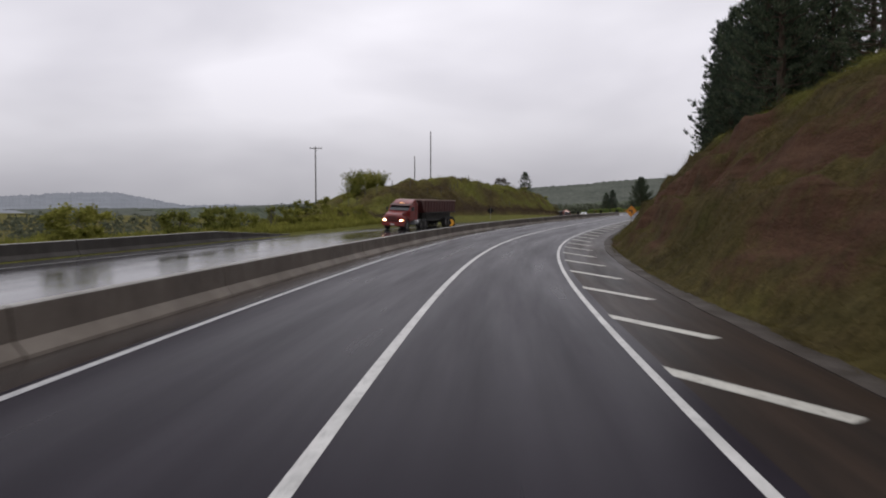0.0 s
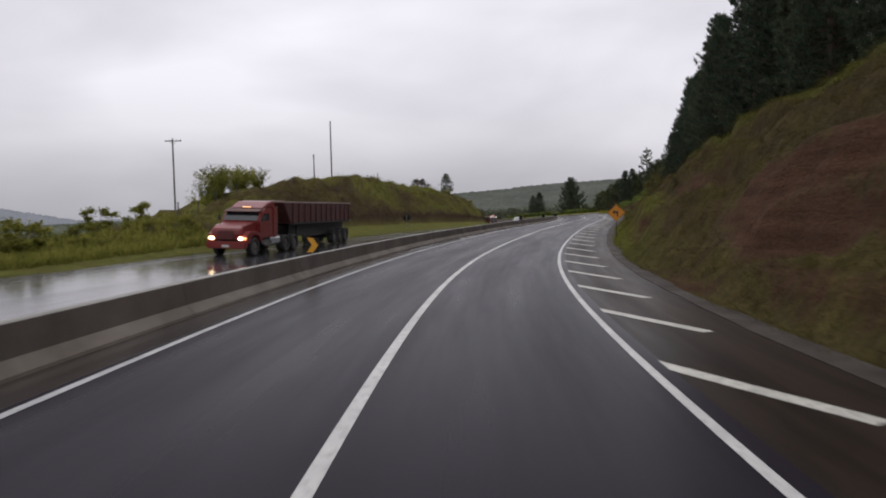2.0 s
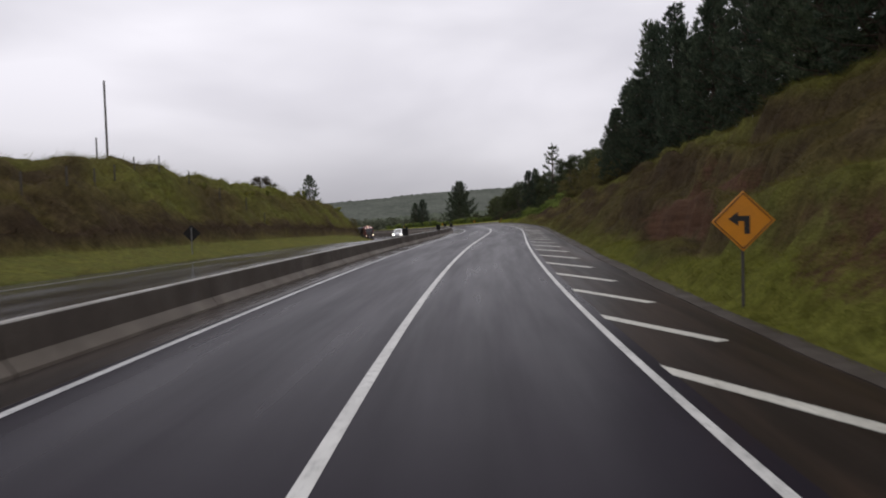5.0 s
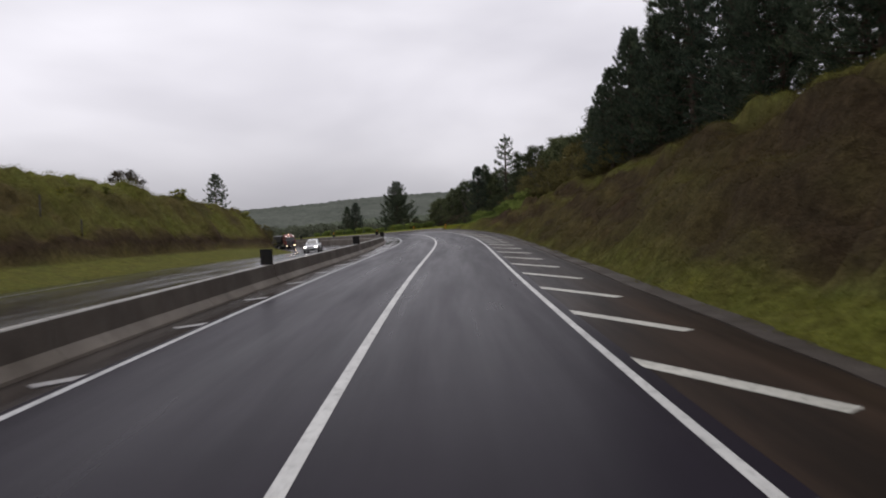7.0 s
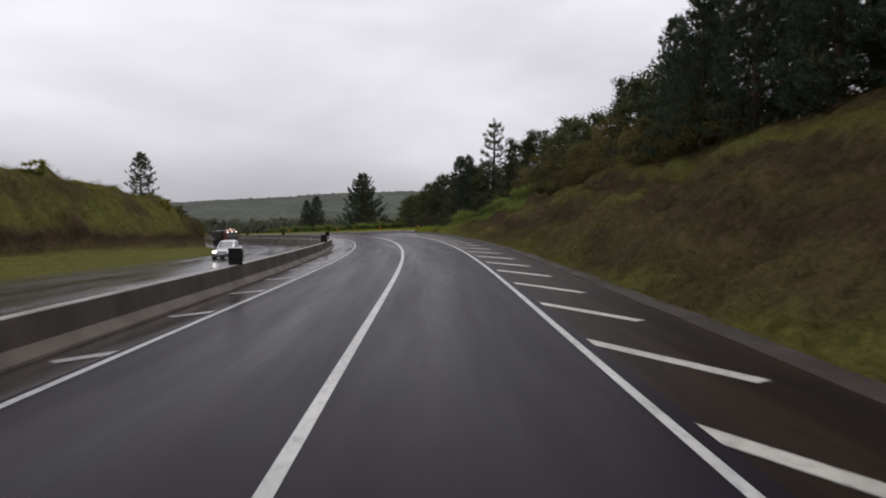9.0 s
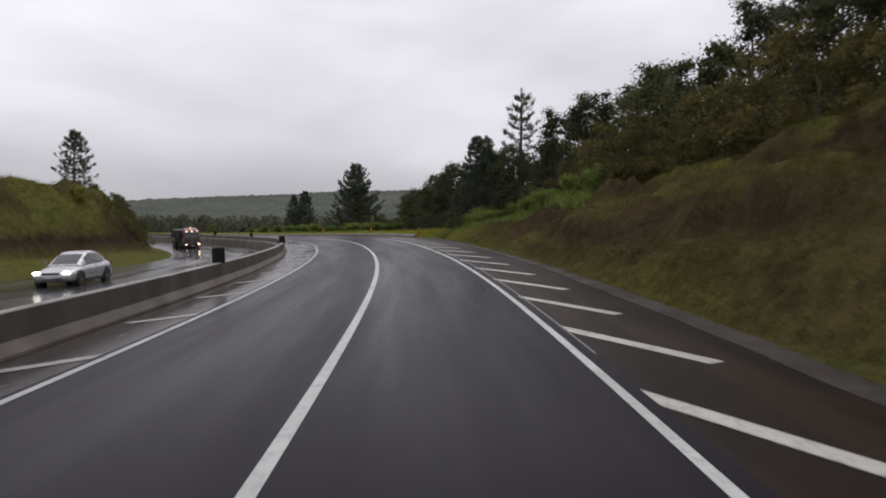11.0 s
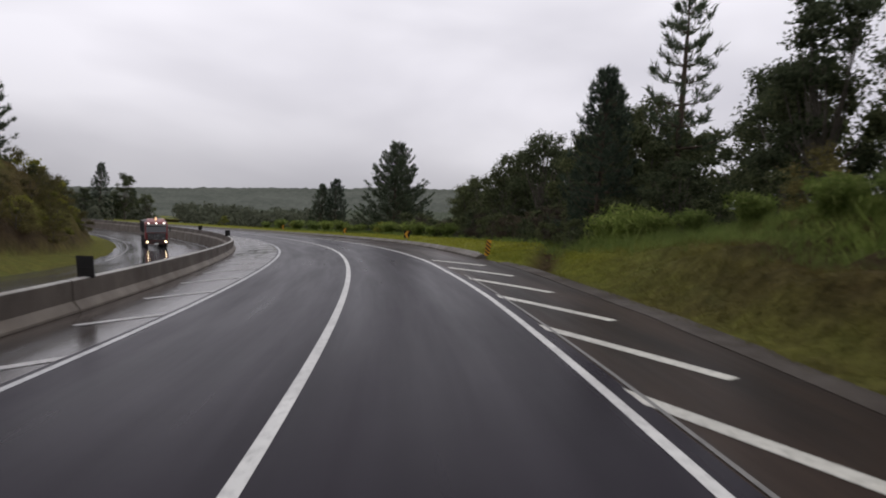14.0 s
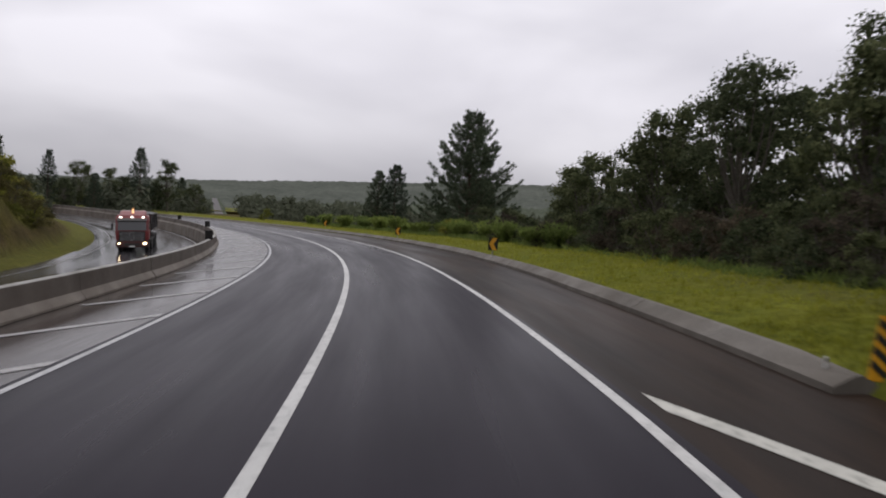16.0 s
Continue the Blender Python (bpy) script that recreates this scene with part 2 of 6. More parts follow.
M_PINE = leafy("pine_needles", (0.034, 0.050, 0.034), (0.066, 0.088, 0.060), (0.110, 0.130, 0.092), trans=0.4)
M_LEAF = leafy("broad_leaves", (0.046, 0.058, 0.030), (0.080, 0.096, 0.050), (0.125, 0.138, 0.078), trans=0.45)
# paler and greyer than M_LEAF: distance haze mixed into the leaf colour
M_FARLEAF = leafy("far_leaves_hazed", (0.066, 0.076, 0.054), (0.092, 0.104, 0.074), (0.118, 0.128, 0.095), trans=0.45)
M_SHRUB = leafy("shrub_leaves", (0.120, 0.130, 0.032), (0.190, 0.198, 0.044), (0.26, 0.25, 0.075), trans=0.55)
M_BROWNSHRUB = leafy("brown_shrub_twigs", (0.050, 0.042, 0.032), (0.076, 0.063, 0.048), (0.11, 0.09, 0.068), trans=0.45)
M_OLIVESHRUB = leafy("olive_shrub_leaves", (0.084, 0.076, 0.032), (0.122, 0.110, 0.046), (0.165, 0.145, 0.066), trans=0.55)
M_CANE = leafy("tall_green_grass", (0.118, 0.162, 0.044), (0.170, 0.222, 0.060), (0.245, 0.285, 0.100), trans=0.6)
M_LUSHGRASS = leafy("lush_grass", (0.160, 0.175, 0.024), (0.225, 0.236, 0.032), (0.29, 0.29, 0.055), trans=0.6)


def bark(name, a, c):
    m, t, b = mat(name, 0.9, 0.2)
    pos = position(t)
    n = noise_fac(t, 1.0, 6.0, 0.7, stretched(t, pos, (14, 14, 2.5)), 0.3, 0.7)
    link(t, mix_col(t, n, a, c), b.inputs["Base Color"])
    bump(t, b, n, 0.6, 0.03)
    return m


M_BARK = bark("pine_bark", (0.045, 0.032, 0.024), (0.10, 0.075, 0.055))
M_BARK_GREY = bark("grey_bark", (0.06, 0.052, 0.042), (0.13, 0.115, 0.095))
M_POLE = bark("weathered_pole_wood", (0.055, 0.050, 0.045), (0.11, 0.10, 0.09))


def plain(name, col, rough=0.5, metal=0.0, dirt=(0.5, 0.42, 0.35), amount=0.3, scale=3.0, coat=0.0):
    m, t, b = mat(name, rough, 0.5, metal)
    pos = position(t)
    n = noise_fac(t, scale, 6.0, 0.65, pos, 0.35, 0.75)
    f = noise_fac(t, scale * 12, 3.0, 0.6, pos, 0.3, 0.7)
    c = mix_col(t, n, col, tuple(v * (1 - amount) + d * amount * 0.15 for v, d in zip(col, dirt)))
    c = mix_col(t, 0.25, c, mix_col(t, f, (0.75, 0.75, 0.75), (1.2, 1.2, 1.2)), "MULTIPLY")
    link(t, c, b.inputs["Base Color"])
    gloss(t, b, n, rough * 0.85, min(1.0, rough * 1.25))
    b.inputs["Coat Weight"].default_value = coat
    return m


M_RED = plain("truck_red_paint", (0.19, 0.012, 0.012), 0.38, coat=0.3)
M_DARKRED = plain("tipper_dark_red_paint", (0.075, 0.013, 0.012), 0.55, amount=0.5)
M_TARP = plain("pale_dusty_rim", (0.36, 0.27, 0.24), 0.7)
M_DARKTARP = plain("dark_tarpaulin", (0.035, 0.033, 0.034), 0.6)
M_CHASSIS = plain("black_chassis_steel", (0.022, 0.021, 0.020), 0.6)
M_TYRE = plain("tyre_rubber", (0.020, 0.020, 0.020), 0.75)
M_RIM = plain("steel_rim", (0.23, 0.22, 0.21), 0.45, 0.7)
M_SILVER = plain("silver_car_paint", (0.48, 0.49, 0.50), 0.28, 0.5, coat=0.5)
M_CHROME = plain("worn_chrome", (0.45, 0.45, 0.46), 0.25, 0.9)
M_BLACKPLATE = plain("black_sign_plate", (0.016, 0.016, 0.016), 0.85)
M_BLACKPLATE.node_tree.nodes["Principled BSDF"].inputs["Specular IOR Level"].default_value = 0.15
M_YELLOW = plain("yellow_sign_sheet", (0.62, 0.30, 0.015), 0.4, amount=0.15)
M_AMBER = plain("amber_sign_sheet", (0.66, 0.25, 0.010), 0.4, amount=0.15)
M_BLACK = plain("black_sign_print", (0.012, 0.012, 0.012), 0.5)
M_STEEL = plain("galvanised_post", (0.26, 0.26, 0.25), 0.5, 0.6)
M_WHITEPOST = plain("white_post_paint", (0.6, 0.6, 0.58), 0.5)
M_CERAMIC = plain("insulator_ceramic", (0.20, 0.17, 0.15), 0.3)


def glass(name):
    m, t, b = mat(name, 0.06, 0.8)
    b.inputs["Base Color"].default_value = (0.014, 0.016, 0.018, 1)
    b.inputs["Coat Weight"].default_value = 0.0
    return m


M_GLASS = glass("tinted_vehicle_glass")


def lit(name, col, power):
    m, t, b = mat(name, 0.2)
    b.inputs["Base Color"].default_value = (0.8, 0.8, 0.78, 1)
    b.inputs["Emission Color"].default_value = (*col, 1)
    b.inputs["Emission Strength"].default_value = power
    return m


M_LAMP = lit("lit_headlamp", (1.0, 0.76, 0.44), 9.0)
M_LAMP_WHITE = lit("lit_white_lamp", (1.0, 0.93, 0.85), 4.0)
M_INDICATOR = lit("amber_lamp", (1.0, 0.42, 0.06), 1.2)


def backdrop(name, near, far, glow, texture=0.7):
    """Distant wooded country, its rain haze put into pale colours and an added glow."""
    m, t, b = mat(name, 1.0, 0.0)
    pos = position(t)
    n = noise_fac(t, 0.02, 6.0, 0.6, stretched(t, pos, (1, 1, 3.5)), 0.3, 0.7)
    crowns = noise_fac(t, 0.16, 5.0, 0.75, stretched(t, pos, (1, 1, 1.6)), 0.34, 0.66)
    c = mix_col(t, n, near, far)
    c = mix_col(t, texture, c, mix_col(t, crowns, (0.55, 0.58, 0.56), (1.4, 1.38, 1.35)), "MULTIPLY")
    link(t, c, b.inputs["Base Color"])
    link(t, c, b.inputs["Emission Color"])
    # added glow lifts the hills the way haze would
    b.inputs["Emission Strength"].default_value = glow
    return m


# colour and glow get paler with distance to paint the haze
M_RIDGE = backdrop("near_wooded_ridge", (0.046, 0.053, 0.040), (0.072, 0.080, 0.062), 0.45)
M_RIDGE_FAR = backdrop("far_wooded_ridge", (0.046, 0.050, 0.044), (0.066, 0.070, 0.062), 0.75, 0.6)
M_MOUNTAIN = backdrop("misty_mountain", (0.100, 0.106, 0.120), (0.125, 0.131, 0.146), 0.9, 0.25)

# ---- the road's line: curvature, level and crossfall along the middle line ----
STEP = 0.5
ST = np.arange(-80.0, 430.0, STEP)
CURV = [0.00012, -0.0008, -0.00171, -0.00262, -0.00349, -0.00444, -0.00562, -0.00606, -0.00507, -0.00335, -0.00208, -0.00153, -0.00136, -0.001, 0.00015, 0.0017, 0.00304, 0.00399, 0.00462, 0.00477, 0.0049, 0.00537, 0.00597, 0.00668, 0.00723, 0.00736, 0.00707, 0.00644, 0.00556, 0.0056, 0.0056, 0.0056, 0.0056, 0.0056, 0.0056]
LEVEL = [0.252, 0.0, -0.001, 0.269, 0.811, 1.178, 1.572, 1.843, 1.392, 0.923, 0.455, -0.017, -0.492, -0.967, -1.443, -1.918]
FALL = [-0.0316, -0.0403, -0.0356, -0.0492, -0.0083, 0.0129, 0.0564, 0.0928, 0.0782, 0.0516, 0.0253, 0.0081, -0.0003, -0.003, -0.003, -0.0022]
_k = np.interp(ST, -30 + 10.0 * np.arange(len(CURV)), CURV)
_zero = int(round(80 / STEP))
TH = np.concatenate([[0], np.cumsum(_k[:-1] + _k[1:]) * STEP / 2])
TH -= TH[_zero]
CX = np.concatenate([[0], np.cumsum(-(np.sin(TH[:-1]) + np.sin(TH[1:]))) * STEP / 2])
CY = np.concatenate([[0], np.cumsum(np.cos(TH[:-1]) + np.cos(TH[1:])) * STEP / 2])
CX -= CX[_zero]
CY -= CY[_zero]
_box = np.ones(61) / 61
CZ = np.convolve(np.pad(np.interp(ST, -30 + 30.0 * np.arange(16), LEVEL), 30, "edge"), _box, "valid")
BK = np.convolve(np.pad(np.interp(ST, -30 + 30.0 * np.arange(16), FALL), 30, "edge"), _box, "valid")


def along(s):
    return np.interp(s, ST, CX), np.interp(s, ST, CY), np.interp(s, ST, TH)


def median_d(s):
    return np.interp(s, [-80, 20, 90, 115, 130, 145, 160, 185, 210, 260, 430], [4.70, 4.55, 4.60, 4.75, 5.10, 5.32, 5.68, 6.40, 6.80, 6.95, 6.95])


def base(s, d):
    """Level of the banked road plane at station s, d metres left of the middle line; the far carriageway lies a step lower."""
    step = np.interp(s, [0, 100, 150, 200], [0.5, 0.45, 0.4, 0.9]) * np.clip((d - median_d(s)) / 0.05, 0, 1)
    return np.interp(s, ST, CZ) - np.interp(s, ST, BK) * np.clip(d, -9.0, 17.0) - step


def P(s, d, h=0.0):
    x, y, th = along(s)
    return np.stack(np.broadcast_arrays(x - np.cos(th) * d, y - np.sin(th) * d, base(s, d) + h), -1)


def far_edge(s):
    return np.interp(s, [-80, 30, 60, 75, 90, 105, 120, 150, 175, 190, 215, 240, 430], [16.6, 16.2, 14.8, 15.4, 16.6, 17.8, 18.4, 18.3, 17.9, 17.4, 16.5, 15.7, 15.7])


HR_S, HR = [-80, 12, 22, 34, 44, 60, 70, 84, 100, 115, 128, 150, 156, 162, 167, 172, 180, 188, 430], [7.9, 7.8, 7.2, 7.0, 7.2, 7.2, 7.1, 6.6, 6.15, 5.85, 5.35, 4.2, 3.75, 3.1, 2.2, 1.4, 0.5, 0.25, 0.2]
HL_S, HL = [-80, 36, 46, 54, 60, 67, 75, 80, 90, 105, 120, 165, 206, 216, 225, 232, 240, 248, 430], [-5, -4, -0.5, 0.5, 1.2, 2.0, 3.1, 3.9, 5.2, 5.5, 5.3, 5.1, 6.2, 6.4, 6.0, 4.4, 1.5, 0.3, -1.0]
_lattice = np.random.RandomState(3).rand(256, 256)


def vnoise(x, y):
    """Smooth lattice noise, 0 to 1."""
    x, y = np.asarray(x, dtype=float), np.asarray(y, dtype=float)
    xi, yi = np.floor(x).astype(int), np.floor(y).astype(int)
    fx_, fy_ = x - xi, y - yi
    fx_, fy_ = fx_ * fx_ * (3 - 2 * fx_), fy_ * fy_ * (3 - 2 * fy_)
    at_ = lambda i, j: _lattice[(xi + i) & 255, (yi + j) & 255]
    return (at_(0, 0) * (1 - fx_) + at_(1, 0) * fx_) * (1 - fy_) + (at_(0, 1) * (1 - fx_) + at_(1, 1) * fx_) * fy_


def fbm(x, y, octaves=3):
    return sum((vnoise(x * 2.03 ** k + 17.3 * k, y * 2.03 ** k - 9.1 * k) - 0.5) * 0.52 ** k for k in range(octaves)) * 2


_rs = np.random.RandomState(7)
_wv = [(_rs.uniform(-1, 1, 2) * f, _rs.uniform(0, 6.28), a) for f, a in ((0.35, 0.8), (0.6, 0.8), (1.0, 0.75), (1.7, 0.65), (2.6, 0.5), (4.0, 0.32)) for _ in range(4)]


def lumps(x, y):
    return sum(a * np.sin(w[0] * x + w[1] * y + p) for w, p, a in _wv) / 3.2


def ramp01(t):
    t = np.clip(t, 0, 1)
    return t * (1.12 - 0.12 * t * t * t) - 0.0


def wall_d(s):
    return np.interp(s, [177, 188, 195, 206, 240, 320], [-6.29, -6.29, -6.50, -6.80, -6.95, -6.95])


def drain_mask(s, d, wide):
    """The line of the drain, from the road's edge up to the wood."""
    return np.exp(-((s - 170.4 - 2.3 * (-d - 6.1)) / wide) ** 2) * np.clip((12.5 + d) / 1.5, 0, 1) * np.clip((-5.9 - d) / 0.5, 0, 1)


def cutting(s, d):
    """The cut slope on the right: its height, and where its overhung tiers have bare risers and grassy lips."""
    hr = np.interp(s, HR_S, HR)
    u = -d - 6.7
    x, y, th = along(s)
    px, py = x - np.cos(th) * d, y - np.sin(th) * d
    right = 0.10 * np.clip(u, 0, 1.2) + hr * ramp01((u - 0.5) / 6.9) + np.clip(u - 7.4, 0, 30) * 0.07 * hr / 7
    # hummocks, gullies running down the face and broken ledges
    rough = np.clip(u / 2.2, 0, 1) * np.clip(hr / 4, 0.12, 1)
    wx, wy = px + 1.5 * fbm(px * 0.3 + 40, py * 0.3), py + 1.5 * fbm(px * 0.3, py * 0.3 + 40)
    gully = 1 - np.abs(fbm(wx * 0.33, wy * 0.33 + 70, 3))
    right = right + rough * (np.clip((8.4 - u) / 2.2, 0.25, 1) * (0.62 * fbm(wx * 0.24, wy * 0.24, 2) + 0.36 * fbm(s * 0.22 + 3, u * 0.62, 2) + 0.34 * (0.35 - np.abs(fbm(s * 0.42 + 3, u * 1.05 + 0.1 * s, 2))) + 0.13 * fbm(s * 1.1, u * 1.9, 2)) - 0.22 * np.clip(gully - 0.72, 0, 1) / 0.28 + np.interp(s, [50, 75, 160, 175], [0.10, -0.32, -0.25, 0.05]))
    # overhanging sods along the crest, broken tiers below them
    ledge = np.clip(0.55 + 1.7 * fbm(px * 0.15 + 5, py * 0.15, 2), 0.1, 1) * np.clip((8.2 - u) / 1.0, 0, 1)
    phase = right * 2.9 + 3.0 * fbm(px * 0.13, py * 0.13 + 20, 2) + 0.35 * fbm(px * 0.8, py * 0.8 + 11, 2)
    right = right + rough * ledge * np.clip(hr / 6, 0, 1) * np.interp(s, [50, 75], [0.42, 0.44]) * np.sin(phase)
    brow = np.clip((7.25 - u) / 0.8, 0, 1) * np.clip((u - 5.6) / 0.6, 0, 1) * np.clip(hr / 5, 0, 1) * np.interp(s, [95, 110], [1, 0.2])
    right = right - 0.40 * brow * np.clip(0.6 + fbm(s * 0.2, 0 * s + 8, 2), 0, 1)
    # the drain that runs up beside the end of the bank
    right = right - 0.55 * drain_mask(s, d, 1.3)
    riser = rough * ledge * np.clip(np.cos(phase + 0.35), 0, 1)
    lip = rough * ledge * np.clip(np.sin(phase - 0.5), 0, 1) ** 1.5
    return right, np.maximum(riser, 0.55 * brow * np.clip((6.7 - u) / 0.5, 0, 1)), lip


def land(s, d):
    """Height of the land over the road plane: cut slope on the right, verge and hill on the left."""
    hl, de = np.interp(s, HL_S, HL), far_edge(s)
    u = -d - 6.7
    x, y, th = along(s)
    px, py = x - np.cos(th) * d, y - np.sin(th) * d
    b = lumps(px, py)
    behind_wall = np.clip((s - 176) / 4, 0, 1)
    right = cutting(s, d)[0]
    back = wall_d(s) - 0.03 - d
    right = np.where((s > 178.4) & (back > 0), np.maximum(right, 0) + 0.17, right) - behind_wall * np.clip(u - 14, 0, 60) * 0.10
    v = d - de - np.interp(s, [190, 215], [3.4, 2.3])
    left = np.interp(s, [48, 66, 190, 215], [0.08, 0.27, 0.27, 0.08]) * np.clip(d - de, 0, 3.4) + hl * np.where(hl > 0, ramp01(v / 6.2), ramp01(v / 14)) + np.clip(v - 6.2, 0, 20) * np.interp(s, [50, 70, 80, 95, 112, 205, 235], [-0.3, -0.3, -0.15, -0.08, 0.04, 0.06, -0.2])
    left += (0.22 * b + 0.55 * fbm(px * 0.4, py * 0.4, 3) + 0.34 * fbm(s * 0.55 + 7, v * 1.1, 2) + 0.14 * fbm(s * 1.5, v * 2.2, 2) + 0.16 * np.sin(left * 3.1 + 3 * fbm(px * 0.2, py * 0.2, 2))) * np.clip(v / 1.5, 0, 1)
    left += 0.6 * np.clip(v / 0.35, 0, 1) * np.clip(hl / 3, 0, 1)
    left -= np.clip(v - 30, 0, 60) * 0.16
    flat_road = (d > np.where((s > 178.4) & (back > 0), -6.32, -6.5)) & (d < de - 0.2)
    out = np.where(d < 0, np.where((u > 0) | ((s > 178.4) & (back > 0)), right, -0.02), np.where(d > de, left, -0.02))
    return np.where(flat_road, np.where(d > 4, -1.4, -0.30), out)


def on_land(s, d):
    return np.stack([*P(s, d)[..., :2].T, base(s, d) + land(s, d)], -1) if np.ndim(s) else np.array([*P(s, d)[:2], float(base(s, d) + land(s, d))])


# ---- mesh helpers ----
def raw_mesh(name, verts, faces, mats, uvs=None, smooth=False, mat_index=None):
    me = bpy.data.meshes.new(name)
    me.from_pydata([tuple(v) for v in verts], [], [tuple(f) for f in faces])
    for m in mats if isinstance(mats, (list, tuple)) else [mats]:
        me.materials.append(m)
    if mat_index is not None:
        me.polygons.foreach_set("material_index", np.asarray(mat_index, dtype=np.int32))
    if smooth:
        me.polygons.foreach_set("use_smooth", [True] * len(me.polygons))
    if uvs is not None:
        layer = me.uv_layers.new(name="UVMap")
        idx = np.zeros(len(me.loops), dtype=np.int32)
        me.loops.foreach_get("vertex_index", idx)
        layer.data.foreach_set("uv", np.asarray(uvs, dtype=np.float32)[idx].ravel())
    me.update()
    return me


def child(name, mesh, parent, label=""):
    ob = new(name, mesh)
    ob.parent = parent
    return tagged(ob, label)


def part(name, bm, material, parent, label=""):
    me = bpy.data.meshes.new(name)
    bm.to_mesh(me)
    bm.free()
    me.materials.append(material)
    return child(name, me, parent, label)


def block(size, at=(0, 0, 0), bevel=0.0, rot=None, bm=None, taper=None):
    """A bevelled block; taper scales its top in x and y."""
    bm = bm or bmesh.new()
    made = bmesh.ops.create_cube(bm, size=1.0)["verts"]
    for v in made:
        v.co = Vector((v.co.x * size[0], v.co.y * size[1], v.co.z * size[2]))
        if taper and v.co.z > 0:
            v.co.x *= taper[0]
            v.co.y *= taper[1]
    if bevel:
        edges = list({e for v in made for e in v.link_edges})
        made = list({v for f in bmesh.ops.bevel(bm, geom=edges, offset=bevel, segments=2, affect="EDGES")["faces"] for v in f.verts} | {v for v in made if v.is_valid})
    m = Matrix.Translation(at) @ (rot or Matrix.Identity(4))
    bmesh.ops.transform(bm, matrix=m, verts=made)
    return bm


def rod(r, a, b, seg=10, bm=None, r2=None):
    bm = bm or bmesh.new()
    a, b = Vector(a), Vector(b)
    made = bmesh.ops.create_cone(bm, cap_ends=True, segments=seg, radius1=r, radius2=r if r2 is None else r2, depth=(b - a).length)["verts"]
    q = (b - a).to_track_quat("Z", "Y").to_matrix().to_4x4()
    bmesh.ops.transform(bm, matrix=Matrix.Translation((a + b) / 2) @ q, verts=made)
    return bm


def prism(outline, y0, y1, bm=None, axis="x", bevel=0.0):
    """An outline in (y, z) drawn along x, or in (x, z) drawn along y."""
    bm = bm or bmesh.new()
    rings = []
    for c in (y0, y1):
        rings.append([bm.verts.new((c, p, q) if axis == "x" else (p, c, q)) for p, q in outline])
    n = len(outline)
    made = [bm.faces.new((rings[0][i], rings[0][(i + 1) % n], rings[1][(i + 1) % n], rings[1][i])) for i in range(n)]
    made += [bm.faces.new(rings[0][::-1]), bm.faces.new(rings[1])]
    bmesh.ops.recalc_face_normals(bm, faces=made)
    if bevel:
        bmesh.ops.bevel(bm, geom=list({e for f in made for e in f.edges}), offset=bevel, segments=2, affect="EDGES")
    return bm


def seat_on_road(s, d, turn=0.0, h=0.0):
    """A pose on the road plane; local +y runs along the road, turned by so many degrees."""
    o = Vector(P(s, d, h))
    fwd = (Vector(P(s + 0.5, d)) - Vector(P(s - 0.5, d))).normalized()
    side = (Vector(P(s, d - 0.6)) - Vector(P(s, d - 0.1))).normalized()
    up = side.cross(fwd).normalized()
    side = fwd.cross(up)
    m = Matrix((side, fwd, up)).transposed().to_4x4()
    m.translation = o
    return m @ pose(0, 0, 0, 0, 0, turn)


def upright(s, d, turn=0.0, h=0.0, ground=True):
    x, y, z = on_land(s, d) if ground else P(s, d)
    return pose(x, y, z + h, 0, 0, math.degrees(float(along(s)[2])) + turn)


def thing(name, label, category, m, group=""):
    ob = tagged(new(name), label, category, group)
    ob.empty_display_size = 0.3
    ob.matrix_basis = m
    return ob


def strip(name, s0, s1, edges, material, label, category, h=0.0, step=1.0, skirt=0.0, kind="structure", parent=None, jag=0.0):
    """A strip of surface along the road between edge offsets given as numbers or functions of s."""
    ss = np.arange(s0, s1 + 1e-6, step)
    cols = []
    for n, e in enumerate(edges):
        dd = e(ss) if callable(e) else np.full(len(ss), float(e))
        if jag and n in (0, len(edges) - 1):
            dd = dd + jag * (np.sin(ss * 1.7) * 0.5 + np.sin(ss * 4.1 + 1) * 0.3 + np.sin(ss * 0.6 + 2) * 0.6)
        cols.append(dd)
    hs = [h] * len(cols)
    if skirt:
        cols, hs = [cols[0], *cols, cols[-1]], [h - skirt, *hs, h - skirt]
    n, k = len(ss), len(cols)
    v = np.concatenate([P(ss, c, z) for c, z in zip(cols, hs)])
    uv = np.concatenate([np.stack([c, ss], -1) for c in cols])
    f = [(c * n + i, (c + 1) * n + i, (c + 1) * n + i + 1, c * n + i + 1) for c in range(k - 1) for i in range(n - 1)]
    if cols[0][0] > cols[-1][0]:
        f = [q[::-1] for q in f]
    me = raw_mesh(name, v, [q[::-1] for q in f], material, uv)
    ob = new(name, me)
    if parent:
        ob.parent = parent
    return tagged(ob, label, category, kind=kind)


def soup(name, tris, material, smooth=False):
    """A mesh of loose triangles from an array (n, 3, 3)."""
    tris = np.asarray(tris, dtype=np.float32)
    n = len(tris)
    me = bpy.data.meshes.new(name)
    me.vertices.add(3 * n)
    me.vertices.foreach_set("co", tris.ravel())
    me.loops.add(3 * n)
    me.loops.foreach_set("vertex_index", np.arange(3 * n, dtype=np.int32))
    me.polygons.add(n)
    me.polygons.foreach_set("loop_start", np.arange(0, 3 * n, 3, dtype=np.int32))
    me.polygons.foreach_set("loop_total", np.full(n, 3, dtype=np.int32))
    me.materials.append(material)
    me.update(calc_edges=True)
    return me


